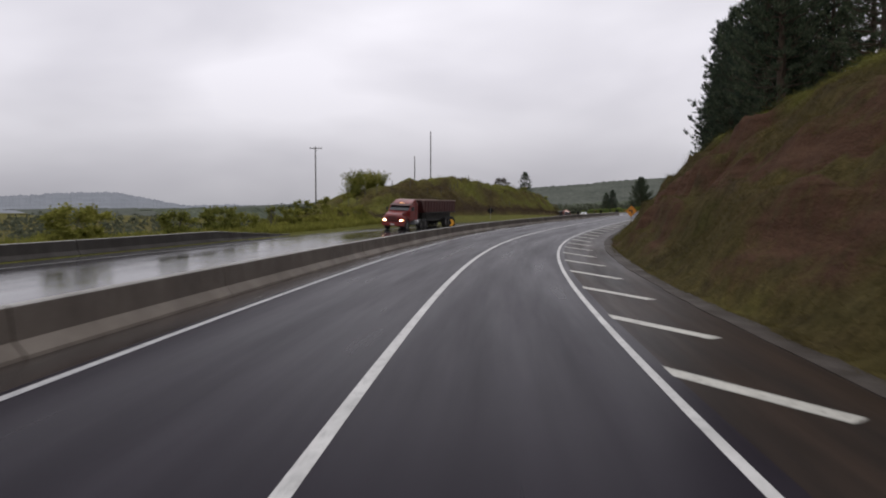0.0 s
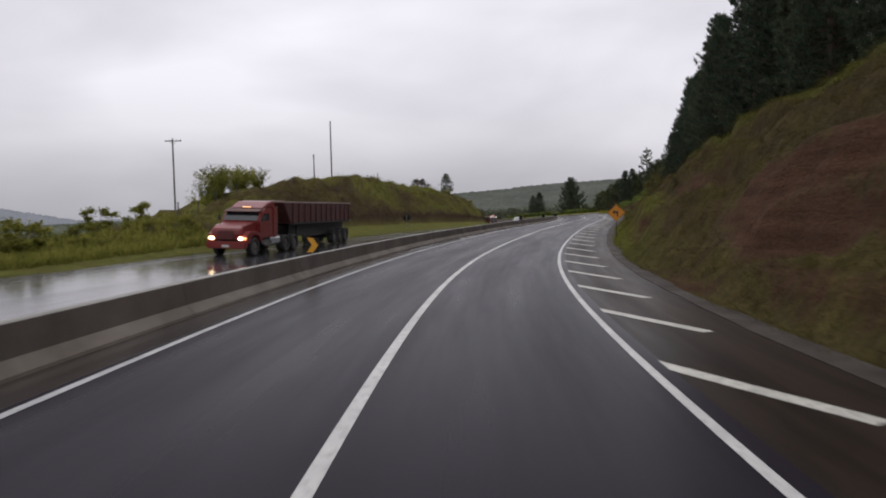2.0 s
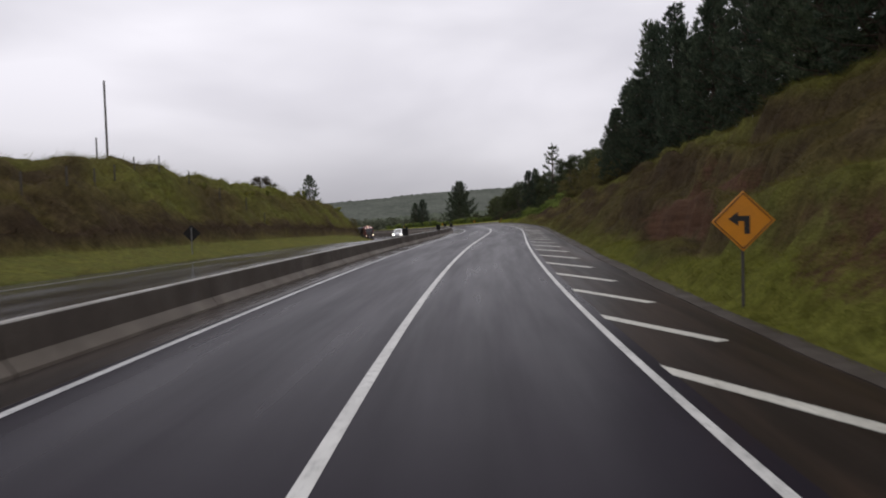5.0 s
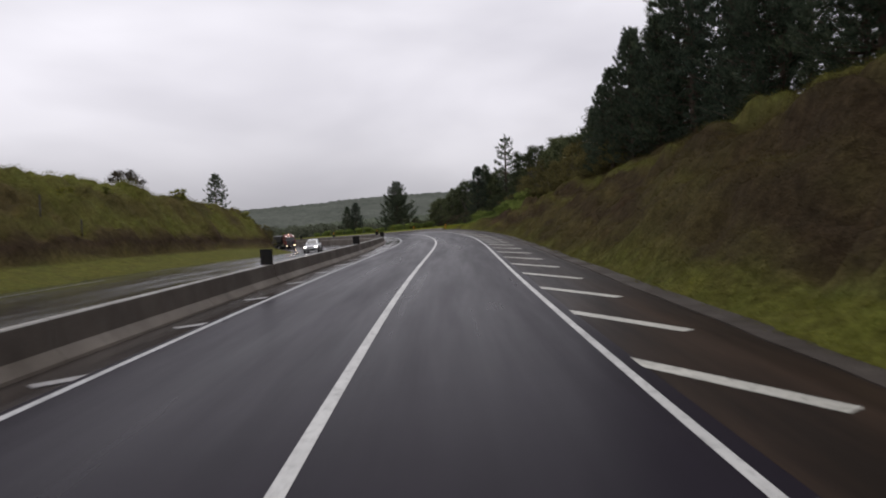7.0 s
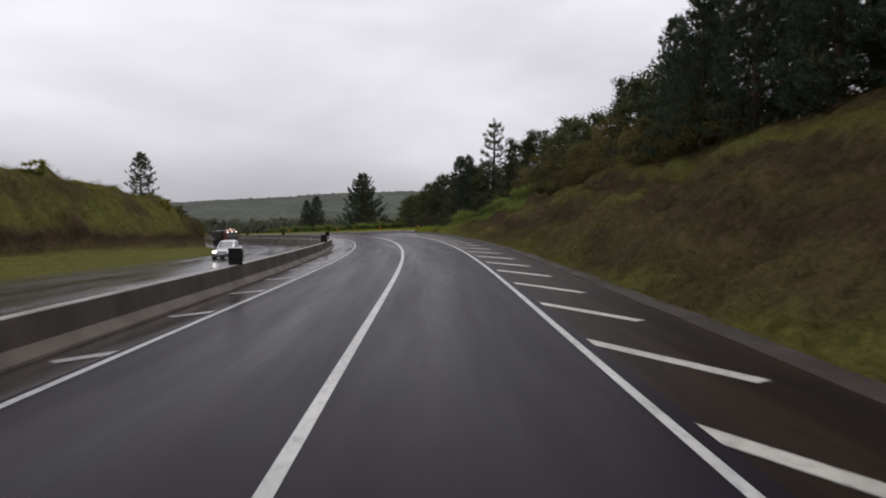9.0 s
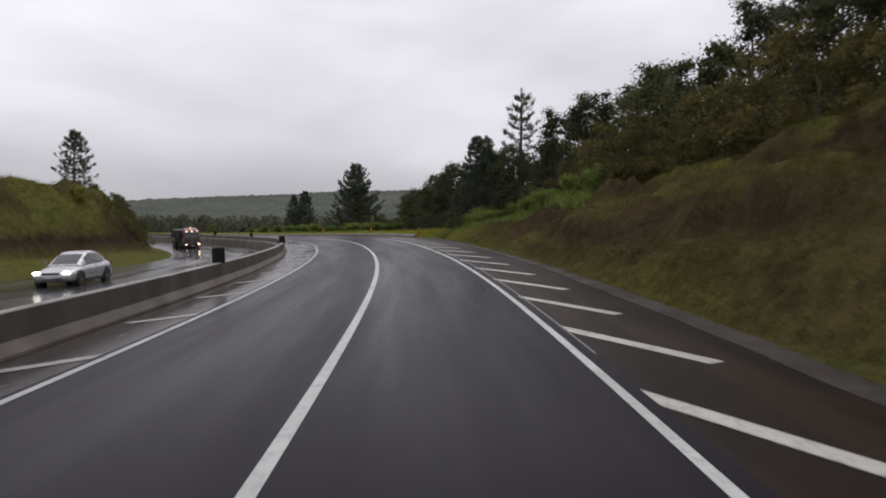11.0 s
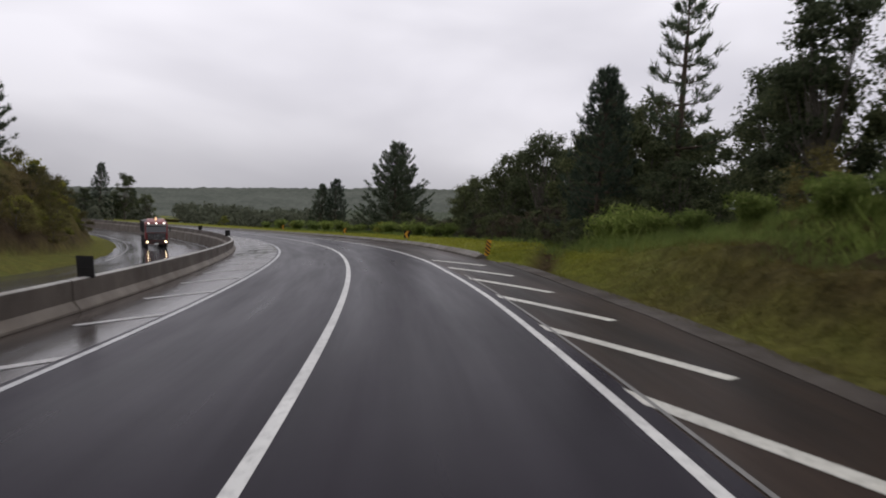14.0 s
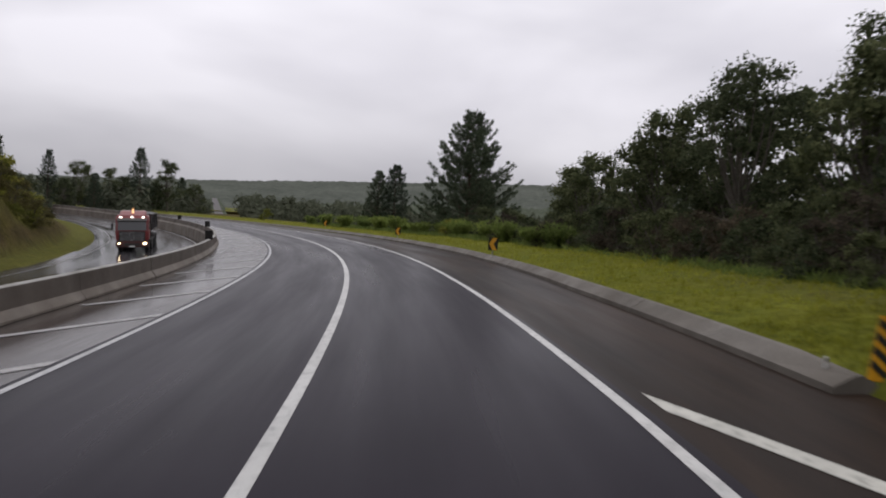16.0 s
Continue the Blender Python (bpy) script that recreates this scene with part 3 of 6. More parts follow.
def leaves(name, centres, normals, ups, size, material, aspect=0.6, seed=0):
    """Kite-shaped leaves of two joined triangles each."""
    rs = np.random.RandomState(seed)
    n = len(centres)
    size = size * rs.uniform(0.7, 1.35, n)[:, None]
    ups = ups / np.linalg.norm(ups, axis=1, keepdims=True)
    side = np.cross(normals, ups)
    side /= np.linalg.norm(side, axis=1, keepdims=True) + 1e-9
    a, b = centres - ups * size * 0.5, centres + ups * size * 0.5
    l, r = centres - side * size * aspect * 0.5, centres + side * size * aspect * 0.5
    v = np.stack([a, r, b, l], 1).reshape(-1, 3).astype(np.float32)
    me = bpy.data.meshes.new(name)
    me.vertices.add(4 * n)
    me.vertices.foreach_set("co", v.ravel())
    me.loops.add(4 * n)
    me.loops.foreach_set("vertex_index", np.arange(4 * n, dtype=np.int32))
    me.polygons.add(n)
    me.polygons.foreach_set("loop_start", np.arange(0, 4 * n, 4, dtype=np.int32))
    me.polygons.foreach_set("loop_total", np.full(n, 4, dtype=np.int32))
    me.materials.append(material)
    me.update(calc_edges=True)
    return me


# ---- ground: one sheet out to the horizon ----
def road_place(px, py):
    """Nearest station and offset for points of the plan."""
    sub = slice(0, len(ST), 2)
    ax, ay, at_, as_ = CX[sub], CY[sub], TH[sub], ST[sub]
    s, d = np.zeros(len(px)), np.zeros(len(px))
    for i in range(0, len(px), 4000):
        x, y = px[i:i + 4000, None], py[i:i + 4000, None]
        j = ((x - ax) ** 2 + (y - ay) ** 2).argmin(1)
        dx, dy = x[:, 0] - ax[j], y[:, 0] - ay[j]
        s[i:i + 4000] = as_[j] - np.sin(at_[j]) * dx + np.cos(at_[j]) * dy
        d[i:i + 4000] = -np.cos(at_[j]) * dx - np.sin(at_[j]) * dy
    return s, d


def soil_mask(s, d, h):
    """Bare red earth: wide on the first cutting, in patches further on, little on the left hill."""
    u = -d - 6.7
    b = 1.7 * fbm(s * 0.11, u * 0.62 + 0.05 * s, 4)
    mid_u = np.interp(s, [24, 32, 41, 55, 64, 75, 85], [4.9, 4.1, 2.7, 2.3, 2.5, 3.0, 3.4])
    half = np.interp(s, [30, 42, 55, 64, 75, 85, 95, 110], [1.9, 2.2, 2.1, 1.5, 1.2, 1.4, 1.2, 1.0])
    band = np.clip((half - np.abs(u - mid_u) + 0.8 * b) / 1.2, 0, 1)
    much = np.interp(s, [-80, 40, 50, 57, 62, 75, 84, 95, 110, 132, 143, 156, 166, 174, 178], [0.85, 0.85, 0.85, 0.55, 0.16, 0.16, 0.44, 0.37, 0.05, 0.05, 0.10, 0.10, 0.08, 0.04, 0.0])
    riser = cutting(s, d)[1]
    foot_earth = np.clip((1.5 - np.abs(u - 1.9)) / 0.8, 0, 1) * np.interp(s, [40, 50], [0.75, 0]) * np.clip(0.15 + 1.6 * fbm(s * 0.16 + 2, u * 0.5 + 4, 3), 0, 1)
    return foot_earth + 0.3 * drain_mask(s, d, 1.1) + band * np.clip(much * (0.55 + 0.9 * riser) + 0.55 * b * np.clip(2.2 * much, 0, 1) + 0.22 * riser * np.interp(s, [60, 75, 105, 120], [0, 0.8, 0.8, 0.2]), 0, 1)


def lush_mask(s, d):
    u, v = -d - 6.7, d - far_edge(s)
    x, y, th = along(s)
    b = lumps(1.3 * (x - np.cos(th) * d) + 9, 1.3 * (y - np.sin(th) * d))
    verge = np.clip(np.interp(s, [50, 62, 90, 105, 150, 170], [1.5, 2.1, 2.0, 1.3, 1.3, 1.6]) - u * np.interp(s, [50, 62, 78, 92], [0.9, 0.66, 0.62, 0.9]) + 0.5 * b, 0, 1) * np.interp(s, [40, 58, 66, 84, 95, 125, 150, 176], [0.1, 1.0, 1.5, 1.45, 0.9, 0.62, 0.62, 1.2])
    past = np.clip((s - 160) / 12, 0, 1) * np.clip(2.6 - u * 0.16, 0, 2)
    top = np.exp(-((u - np.interp(s, [98, 114], [7.3, 6.2])) / np.interp(s, [98, 114], [0.75, 0.6])) ** 2) * np.interp(s, [-80, 40, 150, 165], [1.0, 1.0, 1.0, 0.6])
    right = np.clip(np.maximum(np.maximum(verge, past), top), 0, 2)
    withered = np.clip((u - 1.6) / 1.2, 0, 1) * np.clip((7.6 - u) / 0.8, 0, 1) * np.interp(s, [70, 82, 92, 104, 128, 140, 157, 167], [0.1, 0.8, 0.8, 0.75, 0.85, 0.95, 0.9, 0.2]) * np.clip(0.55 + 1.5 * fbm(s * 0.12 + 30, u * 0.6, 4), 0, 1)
    shelf = np.exp(-((u - 4.4 - 0.8 * fbm(s * 0.08, 0 * s + 3, 2)) / 0.75) ** 2) * np.interp(s, [60, 72, 130, 150, 160], [0, 0.6, 0.75, 0.6, 0]) * np.clip(0.8 + fbm(s * 0.3, u * 0.5), 0, 1)
    riser, lip = cutting(s, d)[1:]
    up = np.clip((u - 1.2) / 1.0, 0, 1) * np.clip((7.9 - u) / 0.5, 0, 1)
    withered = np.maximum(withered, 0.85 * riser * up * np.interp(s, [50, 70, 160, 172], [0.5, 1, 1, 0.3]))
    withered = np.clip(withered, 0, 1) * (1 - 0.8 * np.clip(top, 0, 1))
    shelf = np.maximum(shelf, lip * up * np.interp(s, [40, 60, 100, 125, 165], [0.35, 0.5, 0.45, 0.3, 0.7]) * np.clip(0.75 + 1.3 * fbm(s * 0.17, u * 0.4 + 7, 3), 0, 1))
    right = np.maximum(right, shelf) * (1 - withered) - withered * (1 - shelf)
    right = right - (right + 0.8) * drain_mask(s, d, 1.5)
    patch = fbm(s * 0.09 + 3, v * 0.3, 2) + 0.35 * fbm(s * 0.3, v * 0.5 + 5, 2)
    left = np.clip(4.0 - v * 0.95, 0, 1.0) * (v < 3.8) + (v >= 3.8) * np.clip(0.55 + np.interp(s, [60, 95, 130], [-0.45, -0.1, 0.12]) + 0.95 * patch, -0.5, 1.0) + 0.5 * np.clip((v - 9) / 2, 0, 1)
    left = np.clip(left, -0.6, 1.25)
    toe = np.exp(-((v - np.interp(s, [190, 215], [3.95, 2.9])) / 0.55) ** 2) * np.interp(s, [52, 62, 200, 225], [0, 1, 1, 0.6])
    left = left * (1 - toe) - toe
    return np.where(d < 0, right, left)


# rows follow the road's stations, columns its offsets; the outer ones reach the horizon
row_s = np.concatenate([np.arange(-80, -14, 3.0), np.arange(-14, 186, 0.45), np.arange(186, 262, 0.8), np.arange(262, 428, 2.5)])
col_d = np.concatenate([-np.array([60, 52, 45, 39, 34, 30, 26, 23, 20.5, 18.5]), np.arange(-17.0, -14.6, 0.4), np.arange(-14.5, -6.65, 0.2), [-6.55, -6.2, -3, 0, 3, 7, 11, 14.2], np.arange(14.6, 26.4, 0.45), np.arange(27, 36, 1.0), [38, 41, 45, 50, 60]])
lofts = np.array([0.012, 0.03, 0.06, 0.12, 0.22, 0.4, 0.7, 1.0])
fs, fd = np.meshgrid(row_s, col_d, indexing="ij")
near_z = base(fs, fd) + land(fs, fd)
xy = P(fs.ravel(), fd.ravel())[:, :2].reshape(*fs.shape, 2)
fade = np.clip((np.abs(fd) - 40) / 20, 0, 1)
near_z = near_z * (1 - fade) + (np.interp(fs, [200, 260], [-4.5, -2.5]) + 0.5 * lumps(xy[..., 0] * 0.2, xy[..., 1] * 0.2)) * fade
sheet = np.concatenate([xy, near_z[..., None]], -1)
far_y = (row_s + 80) / 508 * 3000 - 1200
right_far = np.stack([0 * far_y + 2600, far_y, 0 * far_y - 7], -1)
left_far = np.stack([0 * far_y - 2600, far_y, 0 * far_y - 7], -1)
right_cols = [sheet[:, :1] * (1 - f) + right_far[:, None] * f for f in lofts[::-1]]
left_cols = [sheet[:, -1:] * (1 - f) + left_far[:, None] * f for f in lofts]
sheet = np.concatenate([*right_cols, sheet, *left_cols], 1)
nc = sheet.shape[1]
edge_x = np.linspace(2600, -2600, nc)
behind = np.stack([edge_x, 0 * edge_x - 2600, 0 * edge_x - 7], -1)
beyond = np.stack([edge_x, 0 * edge_x + 2900, 0 * edge_x - 7], -1)
sheet = np.concatenate([*[(sheet[:1] * (1 - f) + behind[None] * f) for f in lofts[::-1]], sheet, *[(sheet[-1:] * (1 - f) + beyond[None] * f) for f in lofts]], 0)
ny, nx = sheet.shape[:2]
k = len(lofts)
pad = lambda q: np.pad(q, ((k, k), (k, k)), "edge")
fs, fd = pad(fs).ravel(), pad(fd).ravel()
fx, fy, fz = sheet.reshape(-1, 3).T
w = pad(fade).ravel()
near_z = fz
ii, jj = np.meshgrid(np.arange(nx - 1), np.arange(ny - 1))
a = (jj * nx + ii).ravel()
faces = np.stack([a, a + 1, a + nx + 1, a + nx], 1)
g_me = bpy.data.meshes.new("ground")
g_me.vertices.add(nx * ny)
g_me.vertices.foreach_set("co", np.stack([fx, fy, fz], 1).astype(np.float32).ravel())
g_me.loops.add(faces.size)
g_me.loops.foreach_set("vertex_index", faces.astype(np.int32).ravel())
g_me.polygons.add(len(faces))
g_me.polygons.foreach_set("loop_start", np.arange(0, faces.size, 4, dtype=np.int32))
g_me.polygons.foreach_set("loop_total", np.full(len(faces), 4, dtype=np.int32))
g_me.polygons.foreach_set("use_smooth", np.ones(len(faces), dtype=bool))
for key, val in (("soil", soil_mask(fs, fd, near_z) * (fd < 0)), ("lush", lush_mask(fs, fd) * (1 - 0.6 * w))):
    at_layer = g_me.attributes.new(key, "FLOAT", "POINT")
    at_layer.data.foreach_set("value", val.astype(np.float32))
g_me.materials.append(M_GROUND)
g_me.update(calc_edges=True)
ground = tagged(new("ground", g_me), "red earth cuttings and grassy verges beside the highway", "ground", kind="structure")

# ---- carriageways ----
RIGHT_LINE = lambda s: np.interp(s, [165, 172, 178, 184, 192], [-3.605, -3.52, -3.52, -3.40, -3.30])
strip("road", -78, 428, [lambda s: RIGHT_LINE(s) - 0.30 + np.interp(s, [165, 180], [0, 0.14]), -1.8, 0.0, 1.8, 3.56], M_LANE, "wet dark asphalt lanes of the curving highway", "road")
strip("road_shoulder_right", -78, 428, [-6.35, -5.0, -3.3], M_SHOULDER, "wet brown-stained asphalt shoulder", "road shoulder", h=-0.004, skirt=0.3)
strip("road_shoulder_left", -78, 428, [3.56, lambda s: median_d(s)], M_PUDDLE, "wet dark strip of asphalt beside the median barrier", "road shoulder", h=-0.004)
strip("road_opposite", -78, 428, [lambda s: median_d(s) + 0.06, lambda s: median_d(s) + 4.0, lambda s: far_edge(s) + 0.25], M_OPPOSITE, "wet asphalt carriageway beyond the median barrier", "road", h=-0.008, skirt=0.4)
strip("gutter", -78, 176, [-6.86, -6.6, -6.25], M_GUTTER, "muddy concrete gutter at the foot of the cutting", "gutter", h=0.012, skirt=0.4, jag=0.04)

strip("edge_line_left", -78, 428, [3.34, 3.46], M_DULLWHITE, "worn white edge line beside the median shoulder", "road marking", h=0.005)
strip("centre_line", -78, 428, [-0.078, 0.078], M_WHITE, "solid white line between the two lanes", "road marking", h=0.005)
strip("edge_line_right", -78, 428, [lambda s: RIGHT_LINE(s) - 0.068, lambda s: RIGHT_LINE(s) + 0.068], M_WHITE, "white edge line before the hatched shoulder", "road marking", h=0.005)
strip("old_edge_line", 128, 171, [lambda s: -3.90 - 0.10 * np.sin((s - 128) / 54 * math.pi), lambda s: -3.85 - 0.09 * np.sin((s - 128) / 54 * math.pi)], M_FADED, "faded remains of an older edge line", "road marking", h=0.005)
strip("opposite_edge_line", -78, 428, [lambda s: median_d(s) + 0.75, lambda s: median_d(s) + 0.86], M_WETHATCH, "white edge line of the opposite carriageway", "road marking", h=-0.002)
strip("opposite_outer_line", -78, 428, [lambda s: far_edge(s) - 1.10, lambda s: far_edge(s) - 0.99], M_FADED, "white outer line of the opposite carriageway", "road marking", h=-0.002)


def stripe(s_in, d_in, s_out, d_out, width, name, h=0.005, paint=M_HATCH):
    """A painted bar laid on the banked surface, from its inner to its outer end."""
    k, v = 5, []
    for n in range(k):
        f = n / (k - 1)
        s, d = s_in + (s_out - s_in) * f, d_in + (d_out - d_in) * f
        a_s, a_d = width / 2, 0.0
        if n == k - 1:
            run, rise = s_out - s_in, d_out - d_in
            a_s, a_d = width / 2 * rise * rise / (run * run + rise * rise), -width / 2 * rise * run / (run * run + rise * rise)
        v += [P(s - a_s, d - a_d, h), P(s + a_s, d + a_d, h)]
    fcs = [(2 * n, 2 * n + 1, 2 * n + 3, 2 * n + 2) for n in range(k - 1)]
    if d_out < d_in:
        fcs = [q[::-1] for q in fcs]
    return new(name, raw_mesh(name, v, fcs, paint))


hatch_right = tagged(new("shoulder_hatching"), "slanting pale bars painted across the right shoulder", "road marking", kind="structure")
for n in range(-6, 39):
    s = float(np.interp(n, [-6, 0, 1, 6, 12, 16, 22, 25, 31, 38], [-25.5, 2.1, 6.8, 33.2, 62.3, 80.1, 107.1, 121.3, 147.9, 178.5]))
    slant = float(np.interp(s, [0, 30, 60, 80, 100, 130, 150, 170], [1.9, 2.6, 2.6, 2.3, 2.7, 3.0, 3.7, 4.2]))
    stripe(s, -3.86, s - slant * 0.94, -5.40, 0.58 if s < 120 else 0.64, "painted_bar").parent = hatch_right
hatch_left = tagged(new("median_hatching"), "slanting worn bars painted beside the median barrier", "road marking", kind="structure")
for n in range(48):
    s = 84.4 + 4.39 * n
    d_out = float(np.interp(s, [84, 105, 125, 165, 185, 210], [3.95, 4.1, 4.5, 4.8, 5.8, 6.2]))
    stripe(s, 3.56, s - 1.1 * (d_out - 3.56), d_out, 0.36, "painted_bar", paint=M_WETHATCH).parent = hatch_left

# ---- concrete barriers ----
NJ = [(-0.29, 0.0), (-0.28, 0.05), (-0.135, 0.22), (-0.088, 0.645), (-0.068, 0.665), (0.068, 0.665), (0.088, 0.645), (0.135, 0.22), (0.28, 0.05), (0.29, 0.0)]


def barrier_run(name, label, s0, s1, dfun, seg, profile, lower, upper, split_at, sink=0.0, drop=None):
    root = tagged(new(name), label, "concrete barrier", kind="structure")
    s = s0
    rnd = random.Random(name)
    while s < s1 - 0.5:
        e = min(s + seg, s1)
        ss = np.linspace(s + 0.012, e - 0.012, 6)
        dd, k = dfun(ss), len(profile)
        wob = rnd.uniform(-0.012, 0.012)
        v = []
        for q, d in zip(ss, dd):
            f = 1.0 if drop is None else drop(q)
            ref = float(base(q, d - 0.35))
            v += [np.array([*P(q, d + o + wob)[:2], ref + z * f - (sink + (1.0 if o > 0 else 0)) * (z < 0.01)]) for o, z in profile]
        fcs, mi = [], []
        for r in range(5):
            for c in range(k - 1):
                fcs.append((r * k + c, (r + 1) * k + c, (r + 1) * k + c + 1, r * k + c + 1))
                # 2: top faces with the painted gleam, 0: foot, 1: upper face
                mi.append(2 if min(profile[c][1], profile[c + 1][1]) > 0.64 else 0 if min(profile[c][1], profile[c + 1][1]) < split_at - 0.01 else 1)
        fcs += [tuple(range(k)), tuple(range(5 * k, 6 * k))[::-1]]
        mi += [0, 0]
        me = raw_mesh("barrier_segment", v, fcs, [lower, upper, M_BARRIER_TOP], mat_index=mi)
        child("barrier_segment", me, root)
        s = e
    return root


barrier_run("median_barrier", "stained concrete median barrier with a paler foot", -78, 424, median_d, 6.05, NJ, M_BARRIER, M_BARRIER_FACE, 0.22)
barrier_run("outer_barrier", "dark stained concrete wall along the far carriageway", -78, 37, lambda s: far_edge(s) + 0.55, 6.0, NJ, M_OUTER, M_OUTER, 0.22, sink=0.3, drop=lambda s: float(np.clip((38.5 - s) / 10, 0.2, 1)))
LOW = [(0.34, -0.02), (0.33, 0.03), (0.08, 0.215), (0.04, 0.228), (-0.02, 0.228), (-0.05, 0.21), (-0.28, 0.02), (-0.28, -0.1)][::-1]
barrier_run("low_barrier", "low pale concrete kerb wall backed with grass", 178.6, 424, wall_d, 5.8, LOW, M_KERB, M_KERB, 9, sink=0.2, drop=lambda s: float(np.clip(0.72 + (s - 178.6) * 0.5, 0.72, 1)))


# ---- road signs ----
def flat_shape(pts, y, thick=0.0):
    bm = bmesh.new()
    return prism([(x, z) for x, z in pts], y, y + (thick or 0.004), bm, axis="y")


def back_plate(m, label="dark back of a chevron plate on the median barrier"):
    ob = thing("road_sign", label, "road sign", m, "plates on the barrier")
    part("plate", block((0.42, 0.03, 0.52), (0, 0, 0.26), 0.012), M_BLACKPLATE, ob)
    part("bracket", block((0.05, 0.05, 0.26), (0, 0.03, 0.0), 0.008), M_STEEL, ob)
    part("bracket", block((0.30, 0.02, 0.03), (0, -0.022, 0.235), 0.005), M_BLACKPLATE, ob)
    return ob


for s in (96.9, 116.5, 140.6, 165.0, 210.5, 234.0, 255.0):
    back_plate(seat_on_road(s, float(median_d(s)), random.Random(int(s)).uniform(-9, 9), 0.66))
back_plate(seat_on_road(10.5, float(far_edge(10.5)) + 0.55, 12, 0.66), "dark plate standing on the outer barrier")


def chevron(m, label, size, to_left, posts):
    """A black plate with one yellow chevron."""
    ob = thing("chevron_sign", label, "road sign", m)
    w, h, z = size
    part("plate", block((w, 0.02, h), (0, 0, z), 0.008), M_BLACKPLATE, ob)
    k = -1 if to_left else 1
    pts = [(k * x * w, z + q * h) for x, q in ((-0.40, 0.48), (0.06, 0.48), (0.44, 0.0), (0.06, -0.48), (-0.40, -0.48), (-0.02, 0.0))]
    part("arrow", flat_shape(pts, -0.018), M_YELLOW, ob, "yellow chevron")
    part("post", block((0.05, 0.05, z), (0, 0.035, z / 2), 0.006), M_STEEL, ob)
    return ob


chevron(seat_on_road(39.2, float(median_d(39.2)), 0, 0.645), "yellow chevron sign on the median barrier", (0.46, 0.50, 0.30), False, 1)
for s, d in ((200.0, -6.7), (222.3, -7.1), (246.0, -7.6)):
    chevron(upright(s, d), "black and yellow chevron sign in the grass verge", (0.45, 0.58, 0.58), True, 1)

mark = thing("hazard_marker", "yellow and black striped hazard marker at the wall's end", "road sign", upright(178.62, -6.45, 0, 0.06, False) @ pose(0, 0, 0, 0, 6, 0))
part("plate", block((0.24, 0.02, 0.74), (0, 0, 0.44), 0.006), M_YELLOW, mark)
for n in range(4):
    z = 0.315 + n * 0.157
    part("stripe", flat_shape([(-0.12, z), (-0.12, z - 0.085), (0.12, z - 0.235), (0.12, z - 0.15)], -0.016), M_BLACK, mark, "black slanting stripe")
part("post", block((0.05, 0.04, 0.9), (0, 0.034, 0.32), 0.006), M_STEEL, mark)

for s in (179.05, 199.3):
    rp = thing("reflector_post", "small pale reflector on the low kerb wall", "reflector", seat_on_road(s, float(wall_d(s)) + 0.12, 0, 0.18), "reflectors on the low wall")
    part("stem", block((0.05, 0.03, 0.16), (0, 0, 0.06), 0.006), M_WHITEPOST, rp)
    part("lens", block((0.05, 0.012, 0.05), (0, -0.022, 0.10), 0.004), M_STEEL, rp, "small grey lens")

sign = thing("curve_warning_sign", "amber diamond sign with a black left-turn arrow on a thin post", "road sign", upright(67.5, -6.95, -4))
bm = block((0.90, 0.02, 0.90), (0, 0, 0), 0.0, pose(0, 0, 0, 0, 45, 0))
bmesh.ops.translate(bm, vec=(0, 0, 1.82), verts=bm.verts)
part("plate", bm, M_AMBER, sign)
bm = prism([(0.02, 1.55), (0.13, 1.55), (0.13, 1.93), (0.02 - 0.12, 1.93), (-0.10, 2.02), (-0.30, 1.87), (-0.10, 1.72), (-0.10, 1.82), (0.02, 1.82)], -0.018, -0.012, axis="y")
part("arrow", bm, M_BLACK, sign, "black left-turn arrow")
for a, c in (((0, 2.40), (0.58, 1.82)), ((0.58, 1.82), (0, 1.24)), ((0, 1.24), (-0.58, 1.82)), ((-0.58, 1.82), (0, 2.40))):
    part("border", rod(0.010, (a[0], -0.014, a[1]), (c[0], -0.014, c[1]), 5), M_BLACK, sign, "thin black border")
part("post", rod(0.032, (0, 0.045, -0.1), (0, 0.045, 2.3), 8), M_POLE, sign)

back = thing("road_sign", "dark back of a diamond sign on the grassy verge", "road sign", upright(93.0, 17.9, 14))
bm = block((0.78, 0.02, 0.78), (0, 0, 0), 0.0, pose(0, 0, 0, 0, 45, 0))
bmesh.ops.translate(bm, vec=(0, 0, 1.35), verts=bm.verts)
part("plate", bm, M_BLACKPLATE, back)
part("post", rod(0.035, (0, -0.04, -0.1), (0, -0.04, 1.75), 8), M_STEEL, back)


